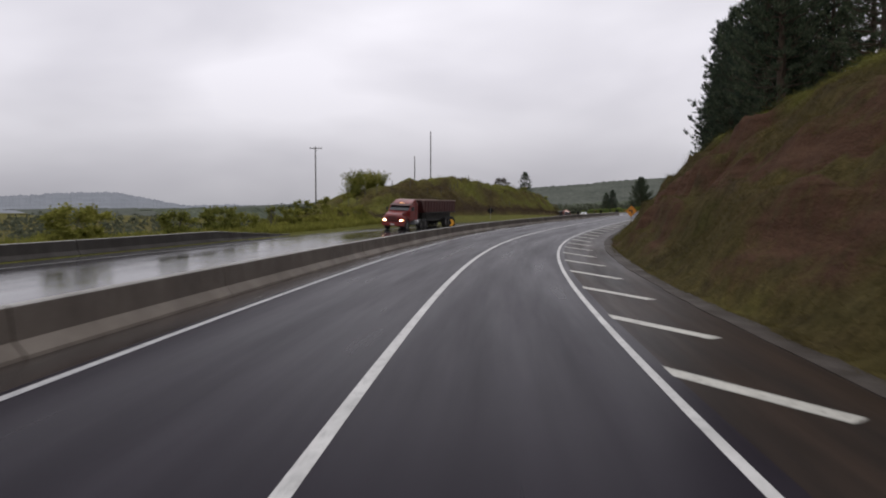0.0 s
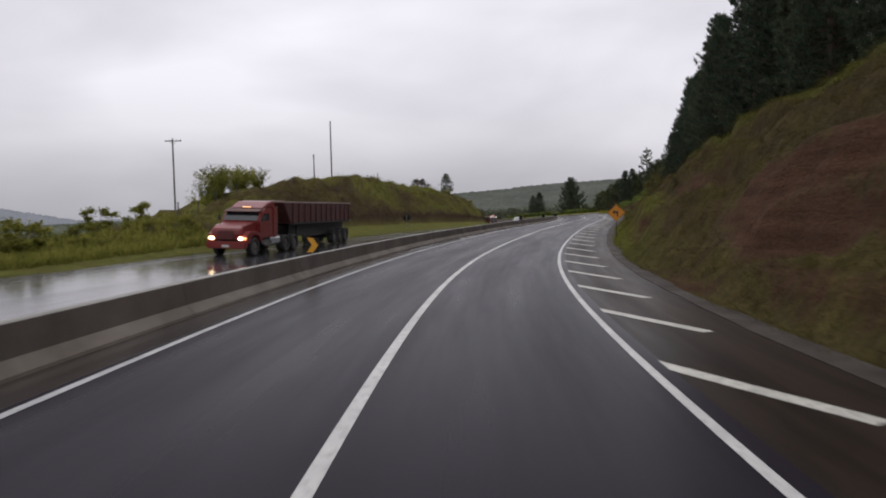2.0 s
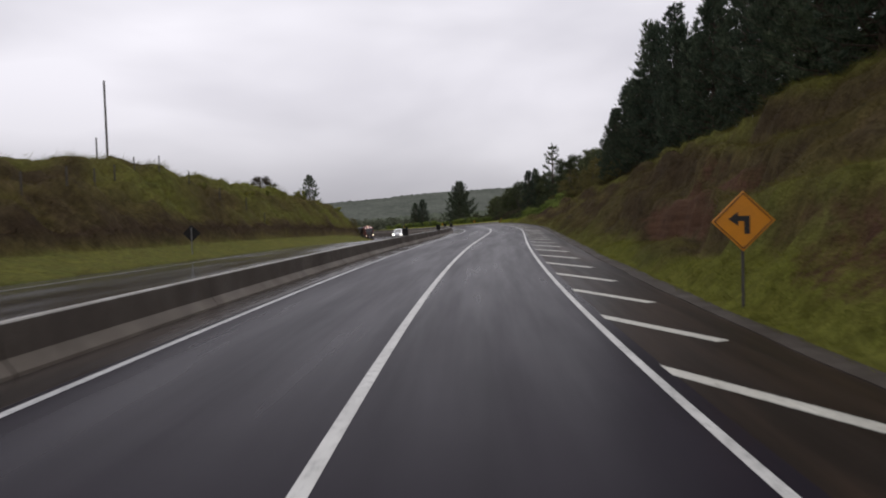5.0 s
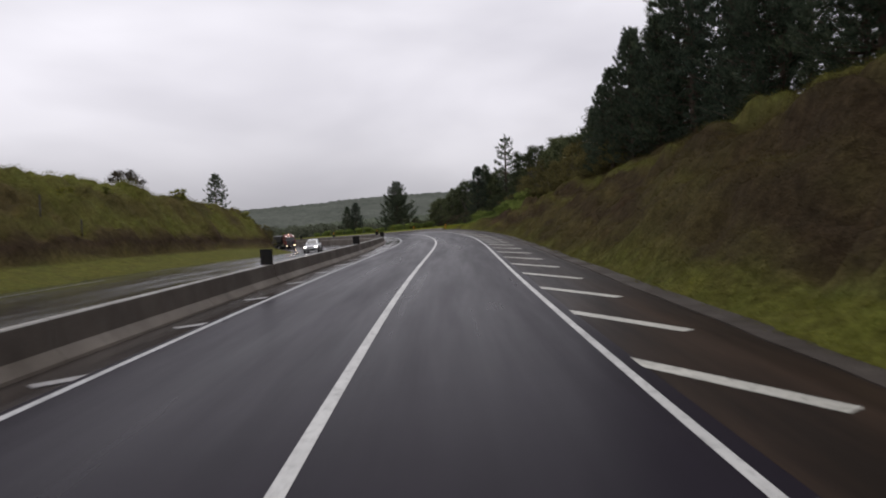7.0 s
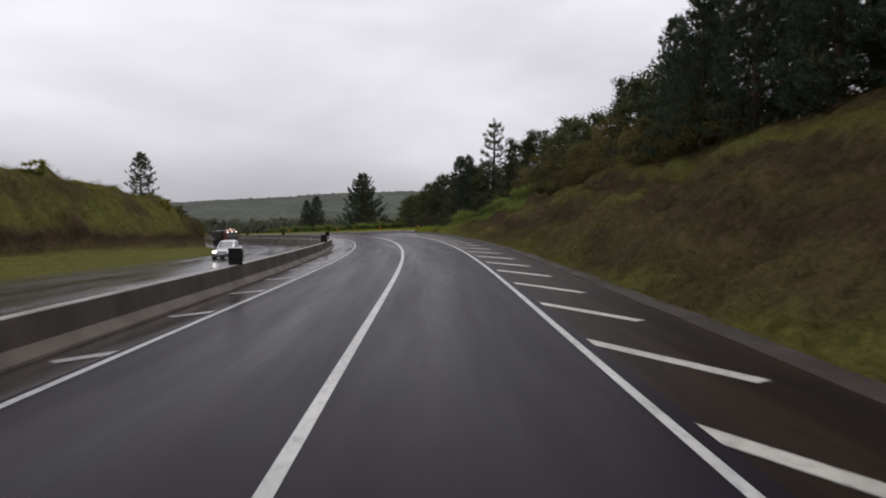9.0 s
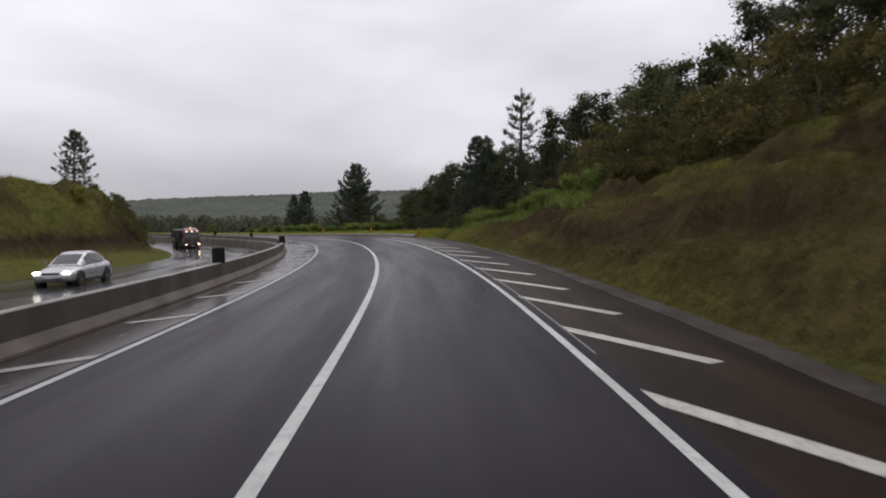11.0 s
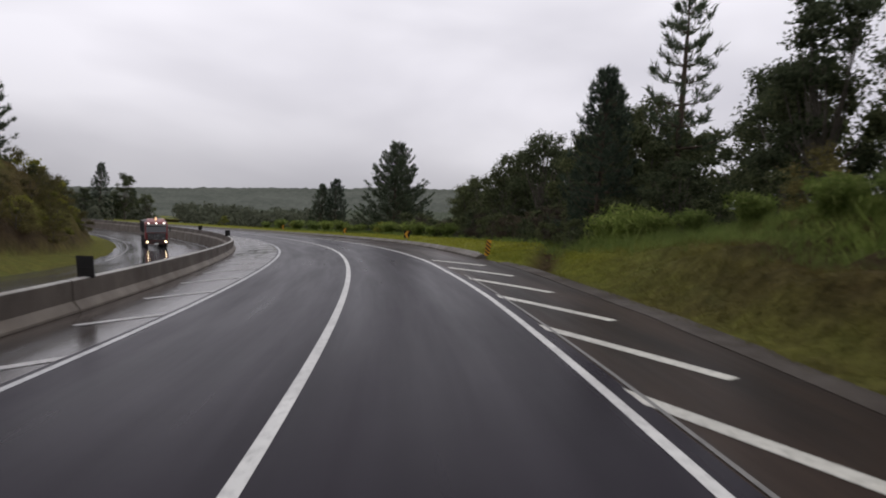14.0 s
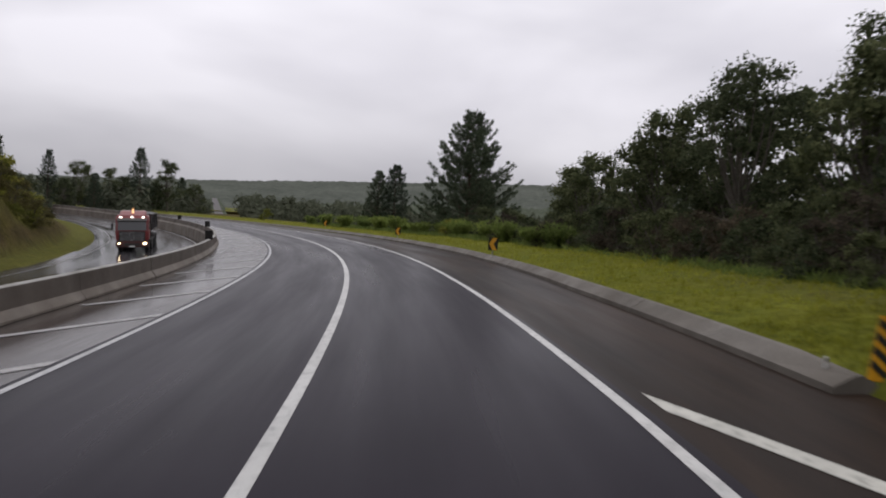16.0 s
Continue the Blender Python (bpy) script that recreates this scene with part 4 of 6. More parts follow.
# ---- poles and fence on the left hill ----
def pole(s, d, top, arm, name="utility_pole"):
    m = upright(s, d)
    high = top - m.translation.z
    ob = thing(name, "weathered wooden utility pole on the grassy hill" if arm else "slender bare pole on the grassy hill", "utility pole", m)
    part("pole", rod(0.15, (0, 0, -8.0), (0, 0, high), 10, r2=0.10), M_POLE, ob)
    if arm:
        part("crossarm", block((2.3, 0.10, 0.12), (0, 0.12, high - 0.35), 0.01, pose(0, 0, 0, 0, 0, 20)), M_POLE, ob)
        for k in (-1.0, -0.45, 0.45, 1.0):
            part("insulator", rod(0.05, (k * 0.94, 0.12 + k * 0.34, high - 0.29), (k * 0.94, 0.12 + k * 0.34, high - 0.10), 7, r2=0.03), M_CERAMIC, ob)
        part("brace", rod(0.02, (0.5, 0.25, high - 0.36), (0, 0.1, high - 0.9), 6), M_POLE, ob)
        part("brace", rod(0.02, (-0.5, -0.05, high - 0.36), (0, 0.1, high - 0.9), 6), M_POLE, ob)
    else:
        for k in range(9):
            z = high * (0.25 + 0.08 * k)
            part("peg", rod(0.012, (-0.18, 0, z), (0.18, 0.02, z + 0.03), 5), M_STEEL, ob)
    return ob


pole(119.5, 41.3, 19.0, False)
pole(95.0, 53.2, 14.0, True)
pole(136.0, 52.0, 15.2, False)
for n, s in enumerate(np.arange(60, 118, 3.6)):
    fp = thing("fence_post", "grey wooden fence post along the hill's top", "fence post", upright(float(s), 24.5 + 1.5 * math.sin(s * 0.2), 0), "fence posts on the hill")
    part("post", rod(0.055, (0, 0, -0.2), (0.02 * math.sin(s), 0, 1.15), 7, r2=0.045), M_POLE, fp)


# ---- far country: wooded ridges and misty mountains ----
def ridge(name, label, centre, az, el, radius, material, depth, rough, seed, floor=-14.0):
    rs = np.random.RandomState(seed)
    a = np.radians(np.linspace(az[0], az[-1], 1100))
    e = np.interp(np.degrees(a), az, el)
    jag = np.convolve(rs.normal(0, 1, len(a) + 8), np.ones(3) / 3, "same")[4:-4] * rough
    top = 3.0 + np.tan(np.radians(e)) * radius + jag
    rows = []
    for f, z in ((0.0, 1.0), (0.35, 0.97), (-0.25, 0.75), (-0.5, 0.45), (-0.75, 0.2), (-1.0, 0.0)):
        r = radius + depth * f
        bump_ = np.convolve(rs.normal(0, 1, len(a) + 8), np.ones(2) / 2, "same")[4:-4] * rough * (1 if f else 0)
        rows.append(np.stack([centre[0] - np.sin(a) * r, centre[1] + np.cos(a) * r, floor + (top - floor) * z + 0.35 * bump_ * (z < 0.9) * (z > 0.05)], -1))
    rows = [rows[1], rows[0], *rows[2:]]
    n, k = len(a), len(rows)
    f = [(c * n + i, c * n + i + 1, (c + 1) * n + i + 1, (c + 1) * n + i) for c in range(k - 1) for i in range(n - 1)]
    ob = new(name, raw_mesh(name, np.concatenate(rows), f, material, smooth=True))
    return tagged(ob, label, "hills", kind="structure")


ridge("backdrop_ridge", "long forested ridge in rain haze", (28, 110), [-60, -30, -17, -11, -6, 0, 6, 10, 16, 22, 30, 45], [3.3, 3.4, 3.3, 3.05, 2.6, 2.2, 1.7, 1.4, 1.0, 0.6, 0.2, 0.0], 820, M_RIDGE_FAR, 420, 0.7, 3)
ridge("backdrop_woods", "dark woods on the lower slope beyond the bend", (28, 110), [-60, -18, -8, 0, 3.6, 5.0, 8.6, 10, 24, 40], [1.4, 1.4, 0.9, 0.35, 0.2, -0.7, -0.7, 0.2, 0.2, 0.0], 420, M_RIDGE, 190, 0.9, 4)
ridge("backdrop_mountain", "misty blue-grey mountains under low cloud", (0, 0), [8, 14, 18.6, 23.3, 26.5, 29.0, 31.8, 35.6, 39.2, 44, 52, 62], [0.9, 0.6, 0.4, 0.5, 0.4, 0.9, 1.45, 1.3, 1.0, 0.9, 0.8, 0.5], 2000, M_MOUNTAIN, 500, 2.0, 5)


def distant_road():
    """The highway climbing away straight on its bank, far past the bend."""
    rows = []
    place = lambda r, az, z: np.array([41 - math.sin(radians(az)) * r, 166 + math.cos(radians(az)) * r, z])
    a, b = place(205, 9.1, -5.2), place(520, 10.0, 4.2)
    side = np.array([b[1] - a[1], a[0] - b[0], 0]) / math.hypot(b[0] - a[0], b[1] - a[1])
    for f in np.linspace(0, 1, 12):
        c = a + (b - a) * f
        rows.append([c + side * o + np.array([0, 0, h]) for o, h in ((-6, -5), (-2.6, -0.4), (-1.8, 0), (1.8, 0), (3.2, 0.1), (7, -5))])
    v = [p for row in rows for p in row]
    f, mi = [], []
    for i in range(11):
        for k in range(5):
            f.append((i * 6 + k, i * 6 + k + 1, i * 6 + k + 7, i * 6 + k + 6))
            mi.append(1 if k == 2 else 0)
    # bank uses M_RIDGE, painted haze and glow included
    ob = new("distant_road", raw_mesh("distant_road", v, f, [M_RIDGE, M_SHOULDER], mat_index=mi))
    return tagged(ob, "far straight stretch of wet highway climbing away", "road", kind="structure")


distant_road()


# ---- trees ----
def frame_of(vecs):
    v = vecs / (np.linalg.norm(vecs, axis=1, keepdims=True) + 1e-9)
    ref = np.where(np.abs(v[:, 2:3]) > 0.9, np.array([[1.0, 0, 0]]), np.array([[0, 0, 1.0]]))
    a = np.cross(v, ref)
    a /= np.linalg.norm(a, axis=1, keepdims=True)
    return v, a, np.cross(v, a)


def limb_mesh(name, paths, material, seg=6):
    """Tapered limbs, each a list of (point, radius)."""
    v, f = [], []
    for path in paths:
        o = len(v)
        for i, (p, r) in enumerate(path):
            q = Vector(path[min(i + 1, len(path) - 1)][0]) - Vector(path[max(i - 1, 0)][0])
            m = q.to_track_quat("Z", "Y").to_matrix()
            for k in range(seg):
                t = 6.2832 * k / seg
                v.append(Vector(p) + m @ Vector((math.cos(t) * r, math.sin(t) * r, 0)))
        for i in range(len(path) - 1):
            for k in range(seg):
                f.append((o + i * seg + k, o + i * seg + (k + 1) % seg, o + (i + 1) * seg + (k + 1) % seg, o + (i + 1) * seg + k))
    return raw_mesh(name, v, f, material, smooth=True)


def pine_parts(h, wide, low, seed, dense=1.0, foot=0.55, gap=1.0):
    """Trunk and crown meshes of a pine: whorled branches with flat side twigs and upturned, needled shoots."""
    rs = np.random.RandomState(seed)
    paths = [[((0.12 * math.sin(seed + z * 0.5) * z / h, 0.1 * math.cos(seed * 2 + z * 0.4) * z / h, z - 0.3), 0.22 * (h / 12) * (1 - z / h) ** 0.8 + 0.025) for z in np.linspace(0, h, 9)]]
    pos, way = [], []
    z = h * low
    while z < h * 0.97:
        t = (z - h * low) / (h * (1 - low))
        reach = wide * ((1 - t) ** 0.78 * min(1.0, foot + 1.6 * t)) + 0.16
        count = rs.randint(5, 8)
        turn = rs.uniform(0, 6.28)
        for k in range(count):
            if rs.rand() > 0.92:
                continue
            az = turn + 6.283 * k / count + rs.uniform(-0.3, 0.3)
            r = reach * rs.uniform(0.62, 1.14)
            rise = rs.uniform(0.10, 0.40) + 0.50 * t
            out = np.array([math.cos(az), math.sin(az), 0.0])
            cross = np.array([-math.sin(az), math.cos(az), 0.0])
            at_u = lambda u: out * r * u + np.array([0, 0, z + r * (rise * u * u + 0.08 * u - 0.12 * u * (1 - u))])
            paths.append([(tuple(at_u(u)), 0.05 * (1 - 0.8 * u) * (0.4 + r / wide * 0.6)) for u in (0.0, 0.5, 1.0)])
            for q in range(max(4, int(r * 4.2 * dense))):
                u = rs.uniform(0.18, 1.0) ** 0.75
                arm = (0.16 + 0.34 * r * (1.05 - u)) * rs.uniform(0.4, 1.0) * rs.choice([-1, 1])
                go = out * abs(arm) * 0.55 + cross * arm + np.array([0, 0, abs(arm) * rs.uniform(0.0, 0.35)])
                for f in (0.45, 0.8, 1.05):
                    pos.append(at_u(u) + go * f + rs.normal(0, 0.03, 3))
                    way.append(go / (abs(arm) + 0.01) + np.array([0, 0, 0.35 + 0.7 * t + 0.5 * f + rs.uniform(-0.2, 0.3)]))
            for f in (0.9, 1.0):
                pos.append(at_u(f))
                way.append(out * 0.6 + np.array([0, 0, 0.8 + 0.6 * t]))
        z += gap * rs.uniform(0.36, 0.54) * (h / 11) ** 0.5 * (1.05 - 0.35 * t)
    for q in range(7):
        pos.append(np.array([0, 0, h - 0.13 * q]))
        way.append(np.array([rs.uniform(-0.3, 0.3), rs.uniform(-0.3, 0.3), 1.0]))
    pos, way = np.array(pos), np.array(way)
    blades = 5
    p = np.repeat(pos, blades, 0)
    v, a, b = frame_of(np.repeat(way, blades, 0))
    n = len(p)
    ang, open_ = rs.uniform(0, 6.283, n)[:, None], rs.uniform(0.15, 0.9, n)[:, None]
    out = v + (a * np.cos(ang) + b * np.sin(ang)) * open_
    out /= np.linalg.norm(out, axis=1, keepdims=True)
    length = rs.uniform(0.20, 0.40, n)[:, None]
    p = p + rs.normal(0, 0.05, (n, 3))
    side = np.cross(out, rs.normal(0, 1, (n, 3)))
    side /= np.linalg.norm(side, axis=1, keepdims=True)
    tri = np.stack([p - side * 0.028, p + side * 0.028, p + out * length], 1)
    return limb_mesh("trunk", paths, M_BARK, 4), soup("crown", tri, M_PINE)


def reed_parts(h, wide, seed, material):
    """Arching canes from one stool, each with narrow hanging leaves."""
    rs = np.random.RandomState(seed)
    stems, cen, ups = [], [], []
    for k in range(70):
        az, lean, tall = rs.uniform(0, 6.283), rs.uniform(0.05, 1.0) ** 0.8, h * rs.uniform(0.65, 1.0)
        foot_ = np.array([math.cos(az), math.sin(az), 0]) * wide * 0.25 * rs.rand()
        at_u = lambda u: foot_ + np.array([math.cos(az) * wide * lean * u ** 1.7, math.sin(az) * wide * lean * u ** 1.7, tall * (u - 0.22 * lean * u * u)])
        stems.append([(tuple(at_u(u)), 0.018 * (1 - 0.8 * u)) for u in (0.0, 0.5, 1.0)])
        for u in rs.uniform(0.15, 1.0, 22):
            t = rs.uniform(0, 6.283)
            cen.append(at_u(u) + rs.normal(0, 0.09, 3))
            ups.append([math.cos(t), math.sin(t), rs.uniform(-0.1, 1.6)])
    cen, ups = np.array(cen), np.array(ups)
    return limb_mesh("stool", stems, material, 3), leaves("foliage", cen, rs.normal(0, 1, cen.shape), ups, np.full((len(cen), 1), 0.42), material, 0.16, seed)


def broad_parts(h, wide, seed, leaf_mat, leaf=0.165, clumps=64, per=135, low=0.13):
    rs = np.random.RandomState(seed)
    cen = []
    while len(cen) < clumps:
        z = rs.uniform(low, 1.0)
        t = (z - low) / (1 - low)
        r = wide * (0.35 + 0.75 * math.sin(math.pi * min(1, 0.12 + 0.80 * t)) ** 0.8) * math.sqrt(rs.uniform(0.15, 1))
        az = rs.uniform(0, 6.283)
        cen.append((math.cos(az) * r * (1 - 0.35 * t), math.sin(az) * r * (1 - 0.35 * t), z * h))
    cen = np.array(cen)
    fork = h * 0.34
    paths = [[((0.1 * math.sin(seed + z), 0.1 * math.cos(seed + z), z - 0.3), 0.20 * h / 9 * (1 - 0.55 * z / fork)) for z in np.linspace(0, fork, 5)]]
    for c in cen[::2]:
        o = np.array([0.1 * math.sin(seed + fork), 0.1 * math.cos(seed + fork), fork - 0.3 - rs.uniform(0, 0.35) * fork])
        mid = (o + c) / 2 + np.array([0, 0, -0.1 * h * rs.rand()]) + rs.normal(0, 0.15, 3)
        paths.append([(tuple(o), 0.085 * h / 9), (tuple((o + mid) / 2), 0.07 * h / 9), (tuple(mid), 0.05 * h / 9), (tuple((mid + c) / 2), 0.032), (tuple(c), 0.012)])
    size = rs.uniform(0.6, 1.0, clumps) * wide * 0.25 + 0.2
    m = rs.normal(0, 1, (clumps * per, 3))
    m /= np.linalg.norm(m, axis=1, keepdims=True)
    rad = (rs.uniform(0.05, 0.95, len(m)) ** 0.55)[:, None] * np.repeat(size, per)[:, None] * np.array([[1.15, 1.15, 0.8]])
    p = np.repeat(cen, per, 0) + m * rad + rs.normal(0, 0.06, m.shape)
    nrm = m + rs.normal(0, 0.7, m.shape)
    nrm /= np.linalg.norm(nrm, axis=1, keepdims=True)
    up = rs.normal(0, 1, m.shape)
    big = rs.rand(len(m)) < 0.24
    p[big] = np.repeat(cen, per, 0)[big] + m[big] * rad[big] * 0.6
    return limb_mesh("trunk", paths, M_BARK_GREY), leaves("crown", p, nrm, up, np.where(big, leaf * 1.9, leaf)[:, None], leaf_mat, 0.62, seed)


def plant(kind, label, category, group, meshes):
    """A template kept as the first plant; later ones share its meshes."""
    spots = []

    def put(s, d, scale=1.0, turn=0.0, sink=0.0, lab="", grp=""):
        m = upright(s, d, turn, -sink)
        if not spots:
            ob = thing(kind, label, category, m, group)
            for name, me in meshes:
                child(name, me, ob)
        else:
            ob = copy_thing(spots[0], m)
        ob.scale = (scale, scale, scale)
        spots.append(ob)
        return tagged(ob, lab, "", grp)
    return put


def two(pair):
    return [("trunk", pair[0]), ("crown", pair[1])]


PINE_L, WOOD = "dark green pine tree with upturned branches", "pines above the cutting"
pines = [plant("pine_tree", PINE_L, "tree", WOOD, two(pine_parts(*q))) for q in ((12.5, 3.1, 0.03, 11, 1.0, 0.8), (11.0, 2.9, 0.03, 12, 1.0, 0.85), (13.5, 3.2, 0.04, 13, 0.95, 0.75), (9.5, 2.7, 0.03, 14, 1.0, 0.85))]
broad = [plant("broadleaf_tree", "broadleaf tree with a dense uneven dark crown", "tree", "trees beside the verge", two(broad_parts(*q))) for q in ((9.5, 3.4, 21, M_LEAF), (8.0, 3.0, 22, M_LEAF), (10.5, 3.3, 23, M_LEAF), (6.5, 2.8, 24, M_LEAF))]
thin_pine = plant("thin_pine_tree", "tall thin pine with a sparse open crown", "tree", "", two(pine_parts(11.0, 1.9, 0.40, 31, 1.0, 0.8, 1.9)))
shrub = [plant("shrub", "yellow-green leafy shrub on the bank", "shrub", "shrubs on the banks", two(broad_parts(2.6, 1.5, 41, M_SHRUB, 0.17, 14, 110, 0.12))), plant("shrub", "low green leafy shrub on the verge", "shrub", "shrubs on the banks", two(broad_parts(1.7, 1.2, 42, M_SHRUB, 0.15, 12, 90, 0.1)))]
brown_shrub = plant("brown_shrub", "brown twiggy shrub on the bank", "shrub", "shrubs on the banks", two(broad_parts(2.8, 1.9, 43, M_BROWNSHRUB, 0.115, 24, 105, 0.1)))
olive_shrub = plant("olive_shrub", "olive-brown leafy shrub on the bank", "shrub", "shrubs on the banks", two(broad_parts(2.8, 1.9, 45, M_OLIVESHRUB, 0.095, 24, 130, 0.1)))
dark_shrub = plant("dark_shrub", "dark leafy shrub at the wood's edge", "shrub", "undergrowth", two(broad_parts(3.0, 2.0, 44, M_LEAF, 0.14, 20, 105, 0.05)))

reed = plant("cane_clump", "feathery yellow-green cane clump on the hill", "shrub", "canes on the hill", [(n, me) for n, me in zip(("stool", "foliage"), reed_parts(3.4, 1.9, 61, M_SHRUB))])
green_reed = plant("cane_clump", "soft bright green cane grass clump on the bank", "grass clump", "canes on the bank", [(n, me) for n, me in zip(("stool", "foliage"), reed_parts(2.0, 1.3, 62, M_CANE))])
back_pines = [plant("pine_tree", PINE_L, "tree", WOOD, two(pine_parts(*q))) for q in ((12.5, 3.1, 0.2, 15, 0.5, 0.8), (11.5, 2.9, 0.2, 16, 0.5, 0.85))]
back_broad = plant("broadleaf_tree", "broadleaf tree with a dense uneven dark crown", "tree", "trees beside the verge", two(broad_parts(9.5, 3.4, 25, M_LEAF, 0.30, 36, 60)))
rnd = random.Random(5)
# the pine wood above the cutting, thickest near its edge
for row, (d0, lo, hi, step) in enumerate(((-16.6, 34, 129, 3.1), (-20.2, 30, 133, 4.6), (-25.5, 44, 136, 12.0))):
    s = lo
    while s < hi:
        tall = 1.0 if s < 118 else 0.82
        if s < 56:
            tall *= 0.95
        (pines if row == 0 else back_pines * 2)[rnd.randrange(4)](s + rnd.uniform(-0.8, 0.8), d0 + rnd.uniform(-1.1, 1.1), tall * rnd.uniform(0.86, 1.12), rnd.uniform(0, 360), 0.2)
        s += step * rnd.uniform(0.75, 1.3)
for s in np.arange(60, 132, 7.0):
    dark_shrub(float(s), -17.2 + rnd.uniform(-1.2, 0.6), rnd.uniform(0.7, 1.05), rnd.uniform(0, 360), 0.2)
for s, d, k, sc in ((126.5, -14.2, 3, 0.84), (130.5, -14.6, 1, 0.72), (123.0, -14.8, 0, 0.80), (118.0, -15.0, 3, 0.95), (134.0, -16.5, 3, 0.70)):
    pines[k](s, d, sc, rnd.uniform(0, 360), 0.2)
# mixed wood where the cutting runs out
for s, d, k, sc in ((134, -17, 0, 0.85), (137, -20, 2, 0.95), (141, -17, 1, 0.9), (145, -20, 0, 0.95), (149, -17, 3, 1.0), (152, -21, 2, 0.9), (156, -17.5, 1, 0.95), (161, -20, 0, 0.9), (165, -17.5, 2, 0.85), (169, -21, 1, 1.0),
                    (173, -18, 0, 0.85), (178, -19.5, 2, 0.85), (183, -17, 3, 1.05), (187, -20, 0, 0.95), (191, -17, 1, 0.95), (194, -21, 2, 0.95), (198, -17.5, 0, 0.9), (202, -20, 2, 0.85), (206, -18, 1, 0.9), (210, -21, 0, 0.8),
                    (213, -18, 3, 0.95), (217, -20, 1, 0.75), (146, -25, 0, 1.1), (158, -26, 2, 1.1), (170, -27, 0, 1.1), (182, -26, 2, 1.1), (194, -27, 0, 1.1), (206, -27, 1, 1.1), (223, -24, 3, 0.8), (227, -26, 1, 0.6), (171.5, -17.2, 2, 0.90), (166.5, -19.0, 0, 0.88), (181, -23.5, 0, 0.95), (186, -24, 2, 0.95), (190.5, -23.5, 0, 1.0), (195.5, -24, 1, 1.0), (200, -23.5, 3, 1.1), (205, -24, 0, 0.85), (211, -24, 1, 0.9), (188.5, -17.8, 2, 0.92), (203.5, -17.6, 1, 0.95)):
    (back_broad if d < -22.9 else broad[k])(s + rnd.uniform(-0.6, 0.6), d + rnd.uniform(-0.6, 0.6), sc * rnd.uniform(0.94, 1.06), rnd.uniform(0, 360), 0.15)
for s in np.arange(132, 226, 3.2):
    dark_shrub(float(s), -15.2 + rnd.uniform(-1.2, 0.8) - (1.5 if s < 160 else 0), rnd.uniform(0.6, 1.0), rnd.uniform(0, 360), 0.25)
for n, s in enumerate(np.arange(181, 217, 2.3)):
    (brown_shrub, dark_shrub, brown_shrub)[n % 3](float(s) + rnd.uniform(-0.8, 0.8), -13.3 + rnd.uniform(-1.0, 0.9), rnd.uniform(0.45, 0.95), rnd.uniform(0, 360), 0.15)
broad[3](177.2, -15.0, 0.62, 15, 0.1)
broad[3](180.2, -15.2, 0.55, 115, 0.1)
thin_pine(184.0, -19.2, 1.40, 30, 0.2)
pines[1](181.6, -13.2, 0.88, 80, 0.2, "young dark pine rising over the broadleaf trees")
pines[0](187.0, -16.5, 0.86, 200, 0.2)
# the lone pines past the bend
lone = plant("lone_pine", "broad dark pine standing alone past the bend", "tree", "", two(pine_parts(13.2, 6.0, 0.03, 51, 1.6, 0.95, 0.8)))
lone(230.8, -17.2, 0.95, 0, 0.2)
broad[1](237.0, -22.0, 0.85, 40, 0.2)
ragged = plant("ragged_pine", "windblown pine with two ragged tops", "tree", "", two(pine_parts(9.6, 3.0, 0.05, 52, 1.2)))
ragged(257.5, -22.7, 1.0, 0, 0.2)
ragged(259.0, -20.8, 0.88, 120, 0.2)
for s, d, sc in ((224, -12.4, 0.9), (252, -12.2, 0.8), (279, -12.6, 1.1)):
    shrub[1](s, d, sc, rnd.uniform(0, 360), 0.1)
for n in range(24):
    green_reed(206 + n * 2.4 + rnd.uniform(-0.8, 0.8), -12.0 + rnd.uniform(-1.3, 0.9), rnd.uniform(0.6, 1.0), rnd.uniform(0, 360), 0.1)
for n in range(15):
    f = rnd.uniform(0, 1)
    green_reed(151.5 + 14 * f, -12.6 + rnd.uniform(-0.9, 0.9) + 0.5 * f, rnd.uniform(0.55, 0.95) * (1.1 - 0.35 * f), rnd.uniform(0, 360), 0.15)
for s, d, sc in ((174.2, -11.2, 0.85), (175.0, -11.8, 1.0), (175.8, -11.1, 0.8), (176.4, -12.2, 0.9), (173.2, -12.0, 0.7), (170.5, -11.8, 0.55), (168.0, -12.2, 0.6)):
    green_reed(s, d, sc, rnd.uniform(0, 360), 0.1)
for s, d, sc in ((177.6, -10.2, 0.34), (178.8, -12.6, 0.75), (180.6, -13.4, 0.85), (177.2, -13.4, 0.7), (180.2, -11.4, 0.46), (182.6, -11.9, 0.5), (184.8, -11.6, 0.44), (187.2, -12.2, 0.55), (189.6, -12.8, 0.5), (192.0, -13.4, 0.6), (195.0, -14.2, 0.6), (183.6, -13.6, 0.8), (188.4, -14.4, 0.85)):
    dark_shrub(s, d, sc, rnd.uniform(0, 360), 0.1)
